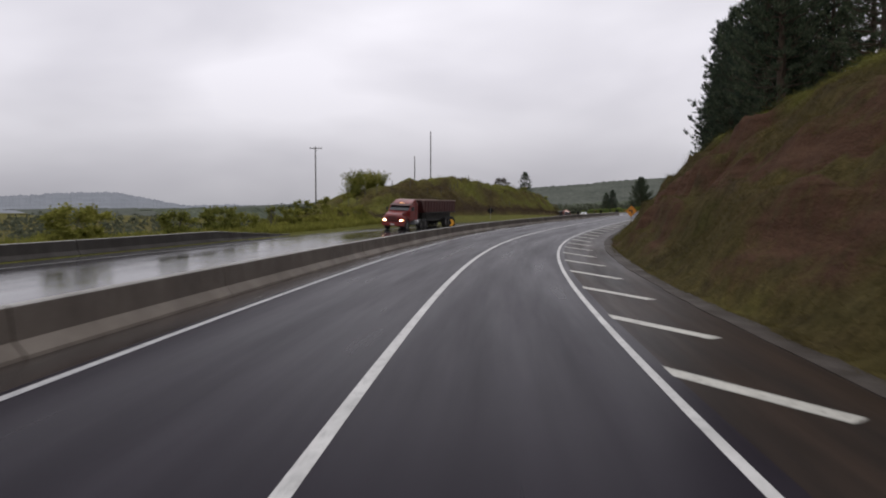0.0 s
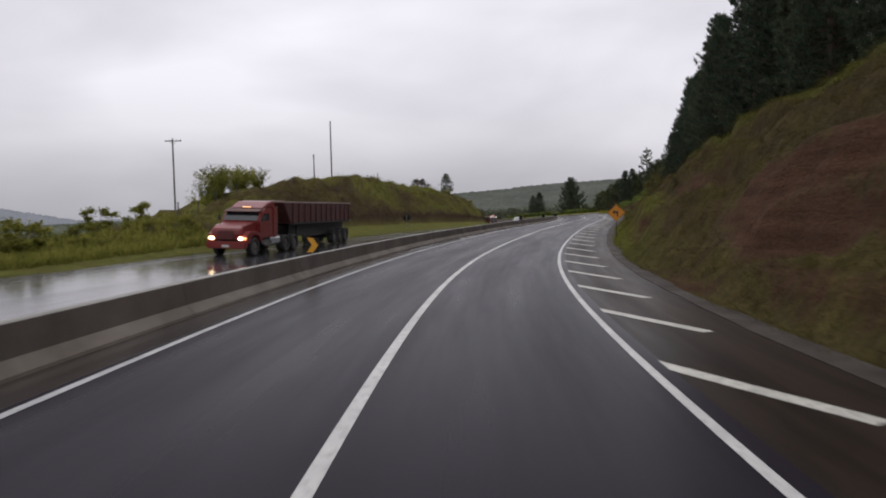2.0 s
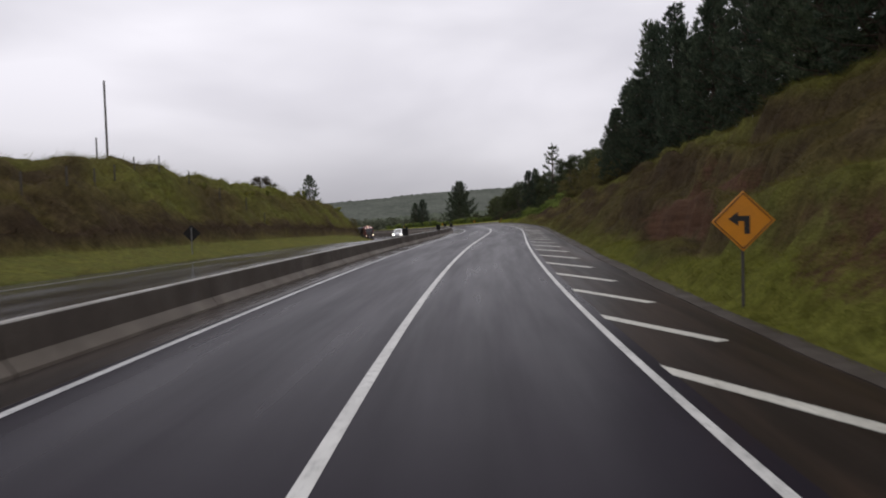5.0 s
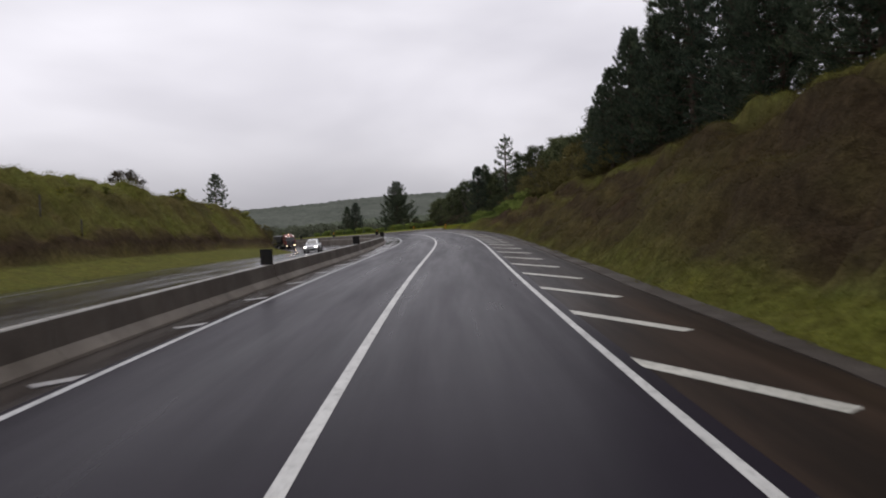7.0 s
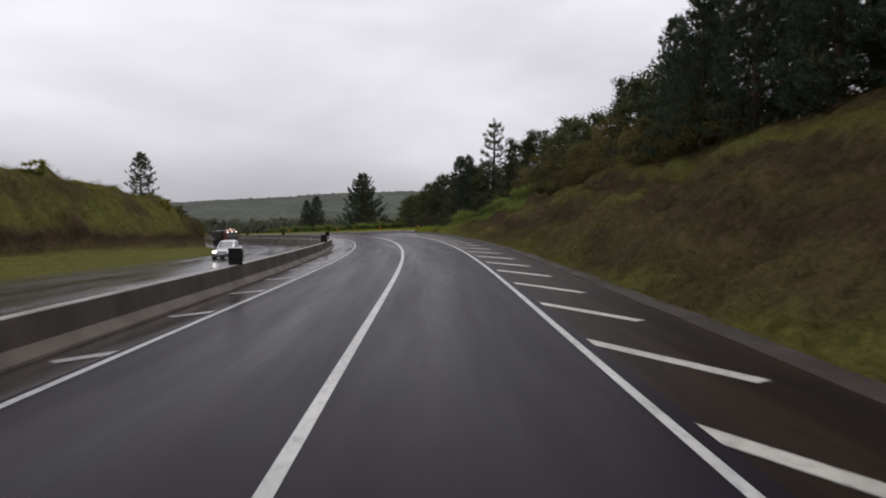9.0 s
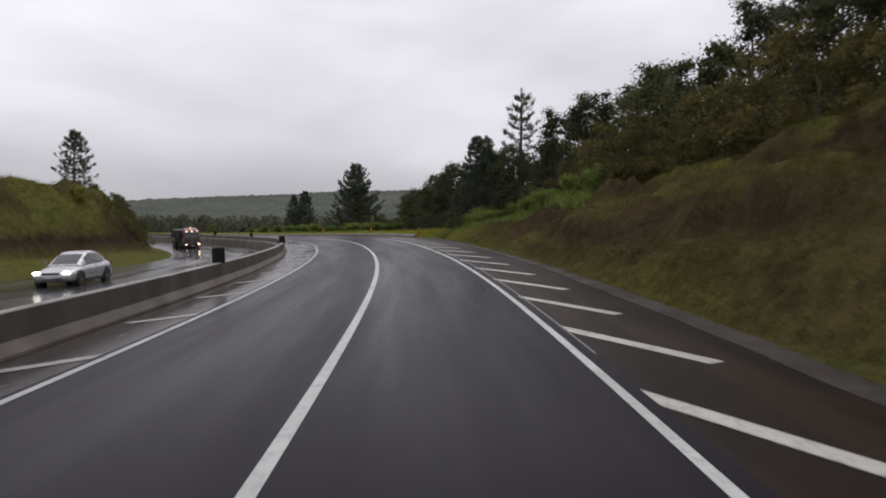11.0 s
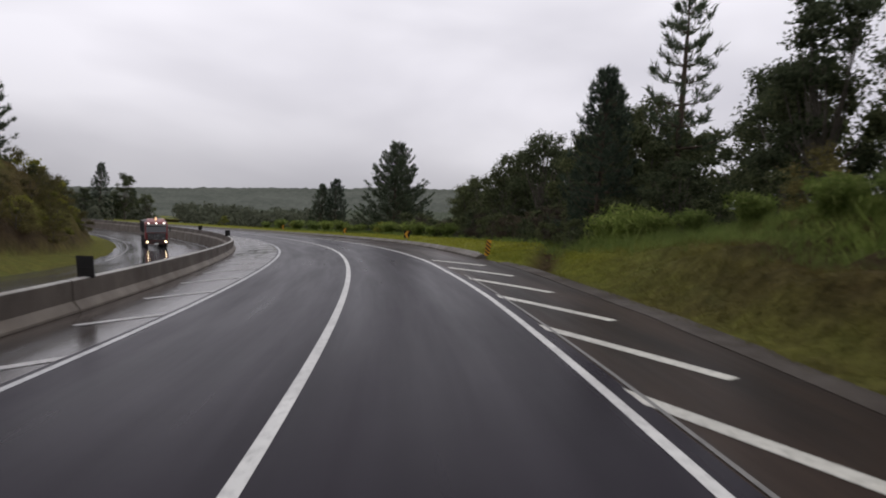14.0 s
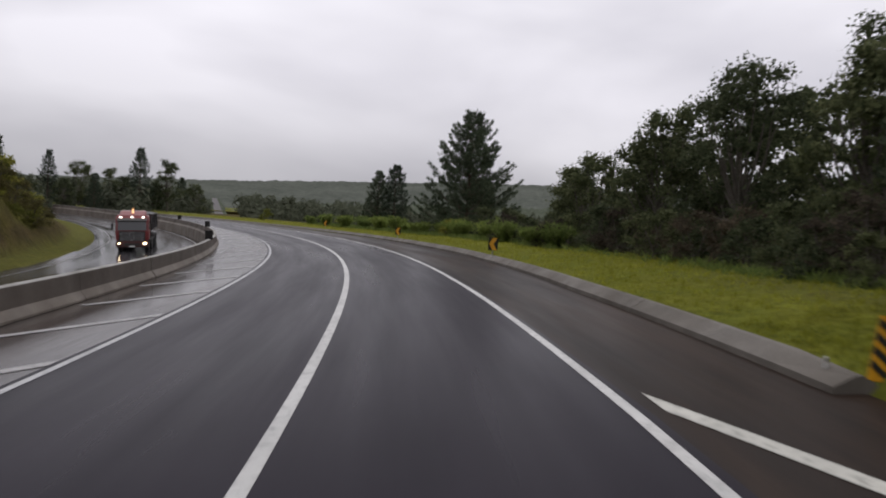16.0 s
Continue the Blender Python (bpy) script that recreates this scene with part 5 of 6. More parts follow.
# left hill
hill_pine = plant("hill_pine", "young open-branched pine on the grassy hill", "tree", "", two(pine_parts(7.2, 2.2, 0.10, 53, 0.8, 0.6, 1.25)))
hill_pine(224.0, 27.6, 1.34, 0, 0.2)
broad[3](219.0, 28.0, 0.45, 10, 0.1)
broad[3](227.0, 26.5, 0.45, 150, 0.1)
brown_shrub(149.0, 33.5, 1.25, 40, 0.2, "round twiggy bush on the hill's crest")
brown_shrub(150.4, 34.0, 1.15, 140, 0.2, "round twiggy bush on the hill's crest")
for s, d, sc in ((112, 27, 0.35), (121, 26, 0.4), (127, 26, 0.35), (150, 28, 0.6), (160, 27, 0.5), (190, 25, 0.7), (205, 24, 0.7)):
    shrub[0](s, d, sc, rnd.uniform(0, 360), 0.15)
for s, d, sc in ((74.5, 33, 0.7), (76.5, 33.5, 0.9), (78.5, 34, 1.05), (80.5, 35, 1.15), (82.5, 34, 1.2), (84.5, 35.5, 1.1), (86.5, 34, 0.9)):
    reed(s, d, sc, rnd.uniform(0, 360), 0.15)
for n in range(34):
    s = 198 + n * 1.2
    d = float(far_edge(s)) + 3.0 + rnd.uniform(0, 3.6)
    (olive_shrub, shrub[0], olive_shrub, olive_shrub, shrub[1])[n % 5](s, d, rnd.uniform(0.5, 0.85), rnd.uniform(0, 360), 0.3)
for s, d, k, sc in ((229, 23.5, 3, 0.42), (233, 22.5, 1, 0.34), (237, 23.0, 3, 0.55), (242, 25.0, 1, 0.6), (247, 27.0, 3, 0.8)):
    broad[k](s, d, sc, rnd.uniform(0, 360), 0.2)
for s, d, sc in ((226, 22.0, 1.0), (231, 22.5, 1.2), (235, 22, 1.2), (241, 24, 1.2), (233, 25, 1.5), (240, 28, 1.5), (247, 27, 1.5), (228, 26, 1.3), (253, 25, 1.3)):
    (shrub[0] if int(s) % 2 else olive_shrub)(s, d, sc, rnd.uniform(0, 360), 0.2)
for s, d, sc in ((9, 19.5, 0.8), (15, 19.8, 0.7), (20.5, 19.2, 0.8), (22.5, 20.3, 0.9), (28.5, 19.4, 0.75), (30.5, 20.6, 0.8), (33.2, 19.6, 0.8), (35.0, 20.4, 0.95), (37.0, 19.9, 0.8), (42.5, 20.4, 0.55), (46, 21.5, 0.7), (48.5, 21.0, 0.5), (52, 23.0, 0.5), (57.5, 28.0, 0.75), (60.5, 27.5, 0.8), (50, 29, 0.8)):
    shrub[0](s, d, sc, rnd.uniform(0, 360), 0.1)
for n in range(16):
    shrub[n % 2](24 + n * 2.3, 23.5 + (n * 7 % 5) * 2.6, rnd.uniform(0.7, 1.0), rnd.uniform(0, 360), 0.2)
stump = thing("dead_tree", "bare broken dead tree among the weeds", "tree", upright(40.6, 20.2, 30, -0.1))
dead = [[((0.05 * k * math.sin(a), 0.05 * k * math.cos(a * 2), 0.28 * k), 0.10 - 0.009 * k) for k in range(9)] for a in (0.3,)]
dead += [[((0.05 * k, 0.0, 0.28 * k), 0.035), ((0.05 * k + 0.35 * math.cos(a), 0.35 * math.sin(a), 0.28 * k + 0.4), 0.022), ((0.05 * k + 0.5 * math.cos(a), 0.5 * math.sin(a), 0.28 * k + 0.85), 0.008)] for k, a in ((3, 0.5), (4, 2.6), (5, 4.4), (6, 1.2), (7, 3.3))]
child("trunk", limb_mesh("trunk", dead, M_BARK_GREY), stump)
# woods beyond the bend
def from_end(az, r):
    x, y = 41 - math.sin(radians(az)) * r, 166 + math.cos(radians(az)) * r
    s, d = road_place(np.array([x]), np.array([y]))
    return float(s[0]), float(d[0])


for n in range(15):
    s, d = from_end(11.5 + n * 1.05, 150 + rnd.uniform(-8, 30))
    if n % 3 == 1:
        pines[n % 4](s, d, rnd.uniform(0.8, 1.1), rnd.uniform(0, 360), 0.2)
    else:
        broad[n % 4](s, d, rnd.uniform(0.8, 1.1), rnd.uniform(0, 360), 0.2)
for n in range(9):
    s = 262 + n * 7.0
    broad[n % 4](s + rnd.uniform(-2, 2), 22 + rnd.uniform(0, 16), rnd.uniform(0.6, 0.9), rnd.uniform(0, 360), 0.2)
for s, d, sc in ((286, 24, 0.95), (292, 27, 0.85), (275, 30, 0.7), (305, 28, 0.8)):
    pines[0](s, d, sc, rnd.uniform(0, 360), 0.2)
# woods filling the low country past the bend
def far_woods():
    rs_ = np.random.RandomState(77)
    tris = []
    for n in range(900):
        az = rs_.uniform(-34, 33)
        r = rs_.uniform(135, 420)
        if 8.0 < az < 10.6:
            continue
        if az < -6 and r < 175:
            continue
        a = radians(az)
        x, y = 41 - math.sin(a) * r, 166 + math.cos(a) * r
        foot, h = -3.6 + 0.012 * (r - 135), rs_.uniform(6.0, 10.0) * np.interp(az, [-34, -6, 6, 33], [1.15, 1.0, 0.95, 0.95])
        k = 110
        m = rs_.normal(0, 1, (k, 3))
        m /= np.linalg.norm(m, axis=1, keepdims=True)
        rad = rs_.uniform(0.4, 1.0, (k, 1)) ** 0.5
        tall = rs_.rand() < 0.25
        c = np.array([x, y, foot + h * 0.50]) + m * rad * np.array([1.4 if tall else 3.0, 1.4 if tall else 3.0, h * 0.52])
        u_ = rs_.normal(0, 1, (k, 3))
        u_ /= np.linalg.norm(u_, axis=1, keepdims=True)
        w_ = np.cross(u_, m)
        sz = rs_.uniform(0.5, 1.0, (k, 1))
        tris.append(np.stack([c - u_ * sz, c + u_ * sz * 0.6 + w_ * sz * 0.7, c + u_ * sz * 0.5 - w_ * sz * 0.7], 1))
    for n in range(260):
        a, r = radians(rs_.uniform(17, 66)), rs_.uniform(95, 380)
        k, h = 60, rs_.uniform(2.5, 5.0) * (0.7 + r / 380)
        c = np.array([-math.sin(a) * r, math.cos(a) * r - 10, -6.0 + h * 0.4])
        if float(road_place(c[:1], c[1:2])[1][0]) < 48:
            continue
        m = rs_.normal(0, 1, (k, 3))
        m /= np.linalg.norm(m, axis=1, keepdims=True)
        c = c + m * np.array([2.6, 2.6, h * 0.6])
        u_ = rs_.normal(0, 1, (k, 3))
        u_ /= np.linalg.norm(u_, axis=1, keepdims=True)
        w_ = np.cross(u_, m)
        tris.append(np.stack([c - u_ * 0.8, c + u_ * 0.5 + w_ * 0.6, c + u_ * 0.4 - w_ * 0.6], 1))
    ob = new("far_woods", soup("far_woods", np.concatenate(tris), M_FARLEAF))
    return tagged(ob, "dark hazy woods on the low ground past the bend", "trees", kind="stuff")


far_woods()
# scrub on the cutting
for s, d, sc in ((124, -14.8, 0.7), (128, -14.3, 0.7), (133, -14.8, 0.9), (138, -13.8, 0.7), (143, -14.4, 0.95), (147, -13.5, 0.7), (152, -14.0, 0.9), (156, -13.2, 0.7), (161, -13.8, 0.8), (166, -13.0, 0.6)):
    olive_shrub(s, d, sc * 1.15, rnd.uniform(0, 360), 0.15)
for s in np.arange(126, 160, 1.9):
    olive_shrub(float(s), -15.0 + rnd.uniform(-1.0, 0.8), rnd.uniform(0.9, 1.35) * (1.2 if 140 < s < 158 else 0.9), rnd.uniform(0, 360), 0.2)


# ---- grasses ----
def tufts(name, label, s, d, size, material, blades=5, lean=0.55, width=0.030, seed=0, kind="stuff", category="grass", short=False):
    rs = np.random.RandomState(seed)
    p = on_land(s, d)
    p[:, 2] -= 0.03
    n = len(p) * blades
    p = np.repeat(p, blades, 0)
    hgt = np.repeat(size, blades) * rs.uniform(0.6, 1.25, n)
    az = rs.uniform(0, 6.283, n)
    ln = rs.uniform(0.05, lean, n)
    tip = np.stack([np.cos(az) * ln * hgt, np.sin(az) * ln * hgt, hgt * np.sqrt(1 - np.clip(ln, 0, 0.95) ** 2)], -1)
    mid = tip * np.array([0.42, 0.42, 0.62])
    side = np.stack([-np.sin(az), np.cos(az), 0 * az], -1) * (width * (0.6 + hgt[:, None]))
    p = p + rs.normal(0, 0.05, p.shape) * np.array([1, 1, 0.2])
    if short:
        ob = new(name, soup(name, np.stack([p - side, p + side, p + tip], 1), material))
        return tagged(ob, label, category, kind=kind)
    t1 = np.stack([p - side, p + side, p + mid + side * 0.7], 1)
    t2 = np.stack([p - side, p + mid + side * 0.7, p + tip], 1)
    ob = new(name, soup(name, np.concatenate([t1, t2], 1).reshape(-1, 3, 3), material))
    return tagged(ob, label, category, kind=kind)


def drape(name, label, s, d, size, blades, width, seed, spread=0.05):
    """Fine grass that hangs down its slope, in the slope's own patches of colour."""
    rs = np.random.RandomState(seed)
    p = on_land(s, d)
    p[:, 2] -= 0.02
    n = len(p) * blades
    th = np.repeat(along(s)[2], blades) + np.where(np.repeat(d, blades) < 0, math.pi, 0)
    p = np.repeat(p, blades, 0)
    hgt = np.repeat(size, blades) * rs.uniform(0.5, 1.25, n)
    az = th + rs.normal(0, 0.55, n)
    way = np.stack([np.cos(az), np.sin(az), 0 * az], -1)
    side = np.stack([-np.sin(az), np.cos(az), 0 * az], -1) * (width * rs.uniform(0.6, 1.3, n)[:, None])
    p = p + rs.normal(0, 1, p.shape) * np.array([1, 1, 0.1]) * spread
    reach, lift = rs.uniform(0.4, 1.0, n), rs.uniform(-0.25, 0.65, n)
    rise = np.array([0, 0, 1.0])
    tip = way * (hgt * reach)[:, None] + rise * (hgt * lift)[:, None]
    tri = np.stack([p - side, p + side, p + tip], 1)
    ob = new(name, soup(name, tri, M_SLOPEGRASS))
    for key, val in (("lush", lush_mask(s, d)), ("soil", 0 * s)):
        layer = ob.data.attributes.new(key, "FLOAT", "POINT")
        layer.data.foreach_set("value", np.repeat(val, blades * 3).astype(np.float32))
    return tagged(ob, label, "grass", kind="stuff")


rs = np.random.RandomState(12)


def scatter(n, s0, s1, d0, d1, keep):
    s, d = rs.uniform(s0, s1, n), rs.uniform(d0, d1, n)
    k = rs.rand(n) < keep(s, d)
    return s[k], d[k]


bare = lambda s, d: np.clip(1 - 1.25 * soil_mask(s, d, 0), 0.02, 1)
thick = lambda s, d: np.clip(0.9 + 0.3 * fbm(s * 0.5, d * 0.5), 0.5, 1)
s, d = scatter(95000, -10, 182, -15.3, -6.75, lambda s, d: bare(s, d) * (0.3 + 0.7 * thick(s, d)))
drape("slope_grass", "mixed straw and olive grass over the cutting", s, d, rs.uniform(0.16, 0.36, len(s)), blades=7, width=0.009, seed=1, spread=0.11)
s, d = scatter(26000, -10, 182, -15.0, -7.6, lambda s, d: bare(s, d) * (0.12 + 0.88 * np.clip(cutting(s, d)[2] * 1.6, 0, 1) + 0.5 * (np.abs(d + 14.0) < 0.7)) * np.clip(0.7 + 0.8 * fbm(s * 0.35 + 9, d * 0.6, 2), 0.2, 1))
drape("tussock_grass", "long tussocks of grass hanging over the cutting's ledges", s, d, rs.uniform(0.28, 0.55, len(s)), blades=12, width=0.008, seed=2, spread=0.20)
s, d = scatter(16000, 30, 182, -8.4, -6.62, lambda s, d: 0.9)
drape("verge_edge_grass", "low yellow-green grass hanging over the gutter", s, d, rs.uniform(0.09, 0.22, len(s)), blades=6, width=0.007, seed=3)
s, d = scatter(24000, 178, 300, -15.0, -6.6, lambda s, d: np.interp(s, [178, 240, 300], [1, 0.6, 0.3]))
tufts("verge_grass", "bright mown grass behind the low wall", s, d, rs.uniform(0.07, 0.17, len(s)), M_LUSHGRASS, blades=4, width=0.022, seed=4, short=True)
s, d = scatter(24000, 44, 240, 14.5, 22.5, lambda s, d: (d > far_edge(s) + 0.3) * (d < far_edge(s) + 3.6))
drape("far_verge_grass", "green verge grass below the grassy hill", s, d, rs.uniform(0.08, 0.18, len(s)), blades=4, width=0.014, seed=5)
s, d = scatter(46000, 44, 245, 17.0, 34.0, lambda s, d: (d > far_edge(s) + 3.4) * np.where(d < far_edge(s) + 11.5, 1.0, 0.35) * thick(s, d) * 0.9)
drape("hill_grass", "long hanging green and brown grass on the hill", s, d, rs.uniform(0.35, 0.75, len(s)), blades=8, width=0.016, seed=6, spread=0.20)
s, d = scatter(9000, 14, 56, 16.8, 24, lambda s, d: (d > far_edge(s) + 1.2) * 0.8)
tufts("roadside_weeds", "tall green weeds beyond the outer wall", s, d, rs.uniform(0.25, 0.6, len(s)), M_SHRUB, blades=5, width=0.03, seed=8)
s, d = scatter(4500, 151, 166, -14.2, -10.4, lambda s, d: np.exp(-((d + 12.4) / 1.0) ** 2) * np.interp(s, [151, 154, 158, 163, 166], [0.1, 0.7, 1, 0.8, 0.1]))
tufts("tall_grass", "tall bright green cane grass on the bank", s, d, rs.uniform(0.35, 0.8, len(s)) * np.interp(s, [151, 156, 161, 166], [0.6, 1.3, 1.0, 0.5]), M_CANE, blades=9, width=0.005, lean=0.8, seed=9)
s, d = scatter(7000, 160, 181, -14.0, -8.6, lambda s, d: np.clip(1.2 - np.abs(d + 11.6) / 2.4, 0, 1) * np.interp(s, [160, 166, 178, 181], [0.2, 1, 1, 0.4]))
tufts("knee_high_grass", "knee-high bright green grass on the low bank", s, d, rs.uniform(0.22, 0.55, len(s)), M_CANE, blades=7, width=0.009, lean=0.95, seed=12, short=True)
s, d = scatter(1500, 172.5, 177.5, -13.0, -10.0, lambda s, d: np.exp(-((d + 11.4) / 0.8) ** 2 - ((s - 175) / 1.6) ** 2))
tufts("tall_grass_clump", "bright green grass clump where the bank ends", s, d, rs.uniform(0.4, 0.8, len(s)), M_CANE, blades=8, width=0.005, lean=0.8, seed=11)
s, d = scatter(9000, 180, 262, -15.5, -10.0, lambda s, d: np.exp(-((d + np.interp(s, [180, 215, 225], [11.8, 11.8, 12.8])) / np.interp(s, [180, 215, 225], [0.8, 0.8, 1.5])) ** 2) * np.interp(s, [180, 186, 192, 206, 216], [1, 0.8, 0.15, 0.2, 1]))
tufts("tall_verge_grass", "tall green grass before the trees", s, d, rs.uniform(0.22, 0.5, len(s)), M_CANE, blades=9, width=0.006, lean=0.95, seed=10)


# ---- vehicles (local +y is ahead, z up, on their wheels) ----
def wheel(ob, x, y, r, w, rim_mat=M_RIM):
    k = 1 if x > 0 else -1
    bm = bmesh.new()
    ring = [(-0.5, 0.80), (-0.5, 0.94), (-0.40, 1.0), (0.40, 1.0), (0.5, 0.94), (0.5, 0.80), (0.42, 0.60), (-0.42, 0.60)]
    seg = 22
    rows = [[bm.verts.new((a * w, math.cos(t) * b * r, math.sin(t) * b * r)) for a, b in ring] for t in (6.28318 * i / seg for i in range(seg))]
    for i in range(seg):
        for j in range(len(ring)):
            bm.faces.new((rows[i][j], rows[i][(j + 1) % len(ring)], rows[(i + 1) % seg][(j + 1) % len(ring)], rows[(i + 1) % seg][j]))
    bmesh.ops.translate(bm, vec=(x, y, r), verts=bm.verts)
    tyre = part("wheel", bm, M_TYRE, ob, "black rubber tyre on a steel rim")
    bm = rod(r * 0.60, (x - k * 0.02, y, r), (x + k * w * 0.32, y, r), 18)
    rod(r * 0.24, (x, y, r), (x + k * w * 0.46, y, r), 10, bm)
    for i in range(8):
        t = 6.283 * i / 8
        rod(0.022, (x + k * w * 0.30, y + math.cos(t) * r * 0.42, r + math.sin(t) * r * 0.42), (x + k * w * 0.38, y + math.cos(t) * r * 0.42, r + math.sin(t) * r * 0.42), 5, bm)
    rim = part("rim", bm, rim_mat, tyre, "grey steel rim")
    return tyre


def tipper_trailer(ob, y_front, length, paint, top_mat, cover):
    """Ribbed tipping body on a three-axle chassis, running back from y_front."""
    y1 = y_front - length
    bm = prism([(-1.25, 1.70), (1.25, 1.70), (1.28, 3.05), (-1.28, 3.05)], y_front - 0.15, y1, axis="y", bevel=0.04)
    for v in bm.verts:
        if v.co.y > y_front - 0.4 and v.co.z < 2.0:
            v.co.y -= 1.1
    body = part("tipper_body", bm, paint, ob, "ribbed steel tipping body")
    n = int(length / 1.05)
    for side in (-1, 1):
        for i in range(n):
            y = y_front - 1.5 - i * (length - 1.8) / (n - 1)
            part("rib", block((0.07, 0.10, 1.26), (side * 1.295, y, 2.38), 0.012), paint, body)
        part("top_rail", block((0.10, length - 0.1, 0.11), (side * 1.28, y_front - 0.15 - length / 2, 3.07), 0.02), top_mat, body, "pale worn top rail")
        part("bottom_rail", block((0.09, length - 1.3, 0.14), (side * 1.25, y_front - 0.8 - length / 2, 1.73), 0.015), M_CHASSIS, body)
    if cover:
        part("tarpaulin", prism([(-1.30, 3.08), (-0.7, 3.22), (0.7, 3.22), (1.30, 3.08)], y_front - 0.1, y1, axis="y"), cover, ob, "dark tarpaulin pulled over the load")
    part("front_lip", block((2.5, 0.35, 0.10), (0, y_front - 0.2, 3.12), 0.03), top_mat, body)
    part("tailgate", block((2.5, 0.08, 1.32), (0, y1 - 0.03, 2.38), 0.02), paint, ob)
    for side in (-1, 1):
        part("chassis_rail", block((0.14, length + 0.3, 0.32), (side * 0.45, y_front - length / 2 - 0.2, 1.42), 0.02), M_CHASSIS, ob)
        for i in range(3):
            wheel(ob, side * 1.0, y1 + 0.75 + i * 1.25, 0.52, 0.50)
            part("mudguard", prism([(y1 + 0.75 + i * 1.25 + 0.60 * math.cos(a), 0.52 + 0.60 * math.sin(a)) for a in (0.5, 1.0, 1.57, 2.1, 2.64)] + [(y1 + 0.75 + i * 1.25 + 0.63 * math.cos(a), 0.52 + 0.63 * math.sin(a)) for a in (2.64, 2.1, 1.57, 1.0, 0.5)], side * 0.74, side * 1.26), M_CHASSIS, ob)
        part("side_panel", block((0.05, length - 2.2, 0.85), (side * 0.72, y_front - 0.9 - length / 2, 1.24), 0.01), M_CHASSIS, ob, "dark chassis side plate")
        part("landing_leg", block((0.14, 0.14, 1.1), (side * 0.75, y_front - 3.2, 1.0), 0.01), M_CHASSIS, ob)
        part("side_guard", block((0.04, 3.0, 0.10), (side * 1.18, y_front - 5.0, 0.85), 0.01), M_CHASSIS, ob)
    for i in range(3):
        part("axle", rod(0.08, (-1.0, y1 + 0.75 + i * 1.25, 0.52), (1.0, y1 + 0.75 + i * 1.25, 0.52), 8), M_CHASSIS, ob)
    part("rear_bumper", block((2.3, 0.10, 0.16), (0, y1 - 0.1, 0.65), 0.02), M_CHASSIS, ob)


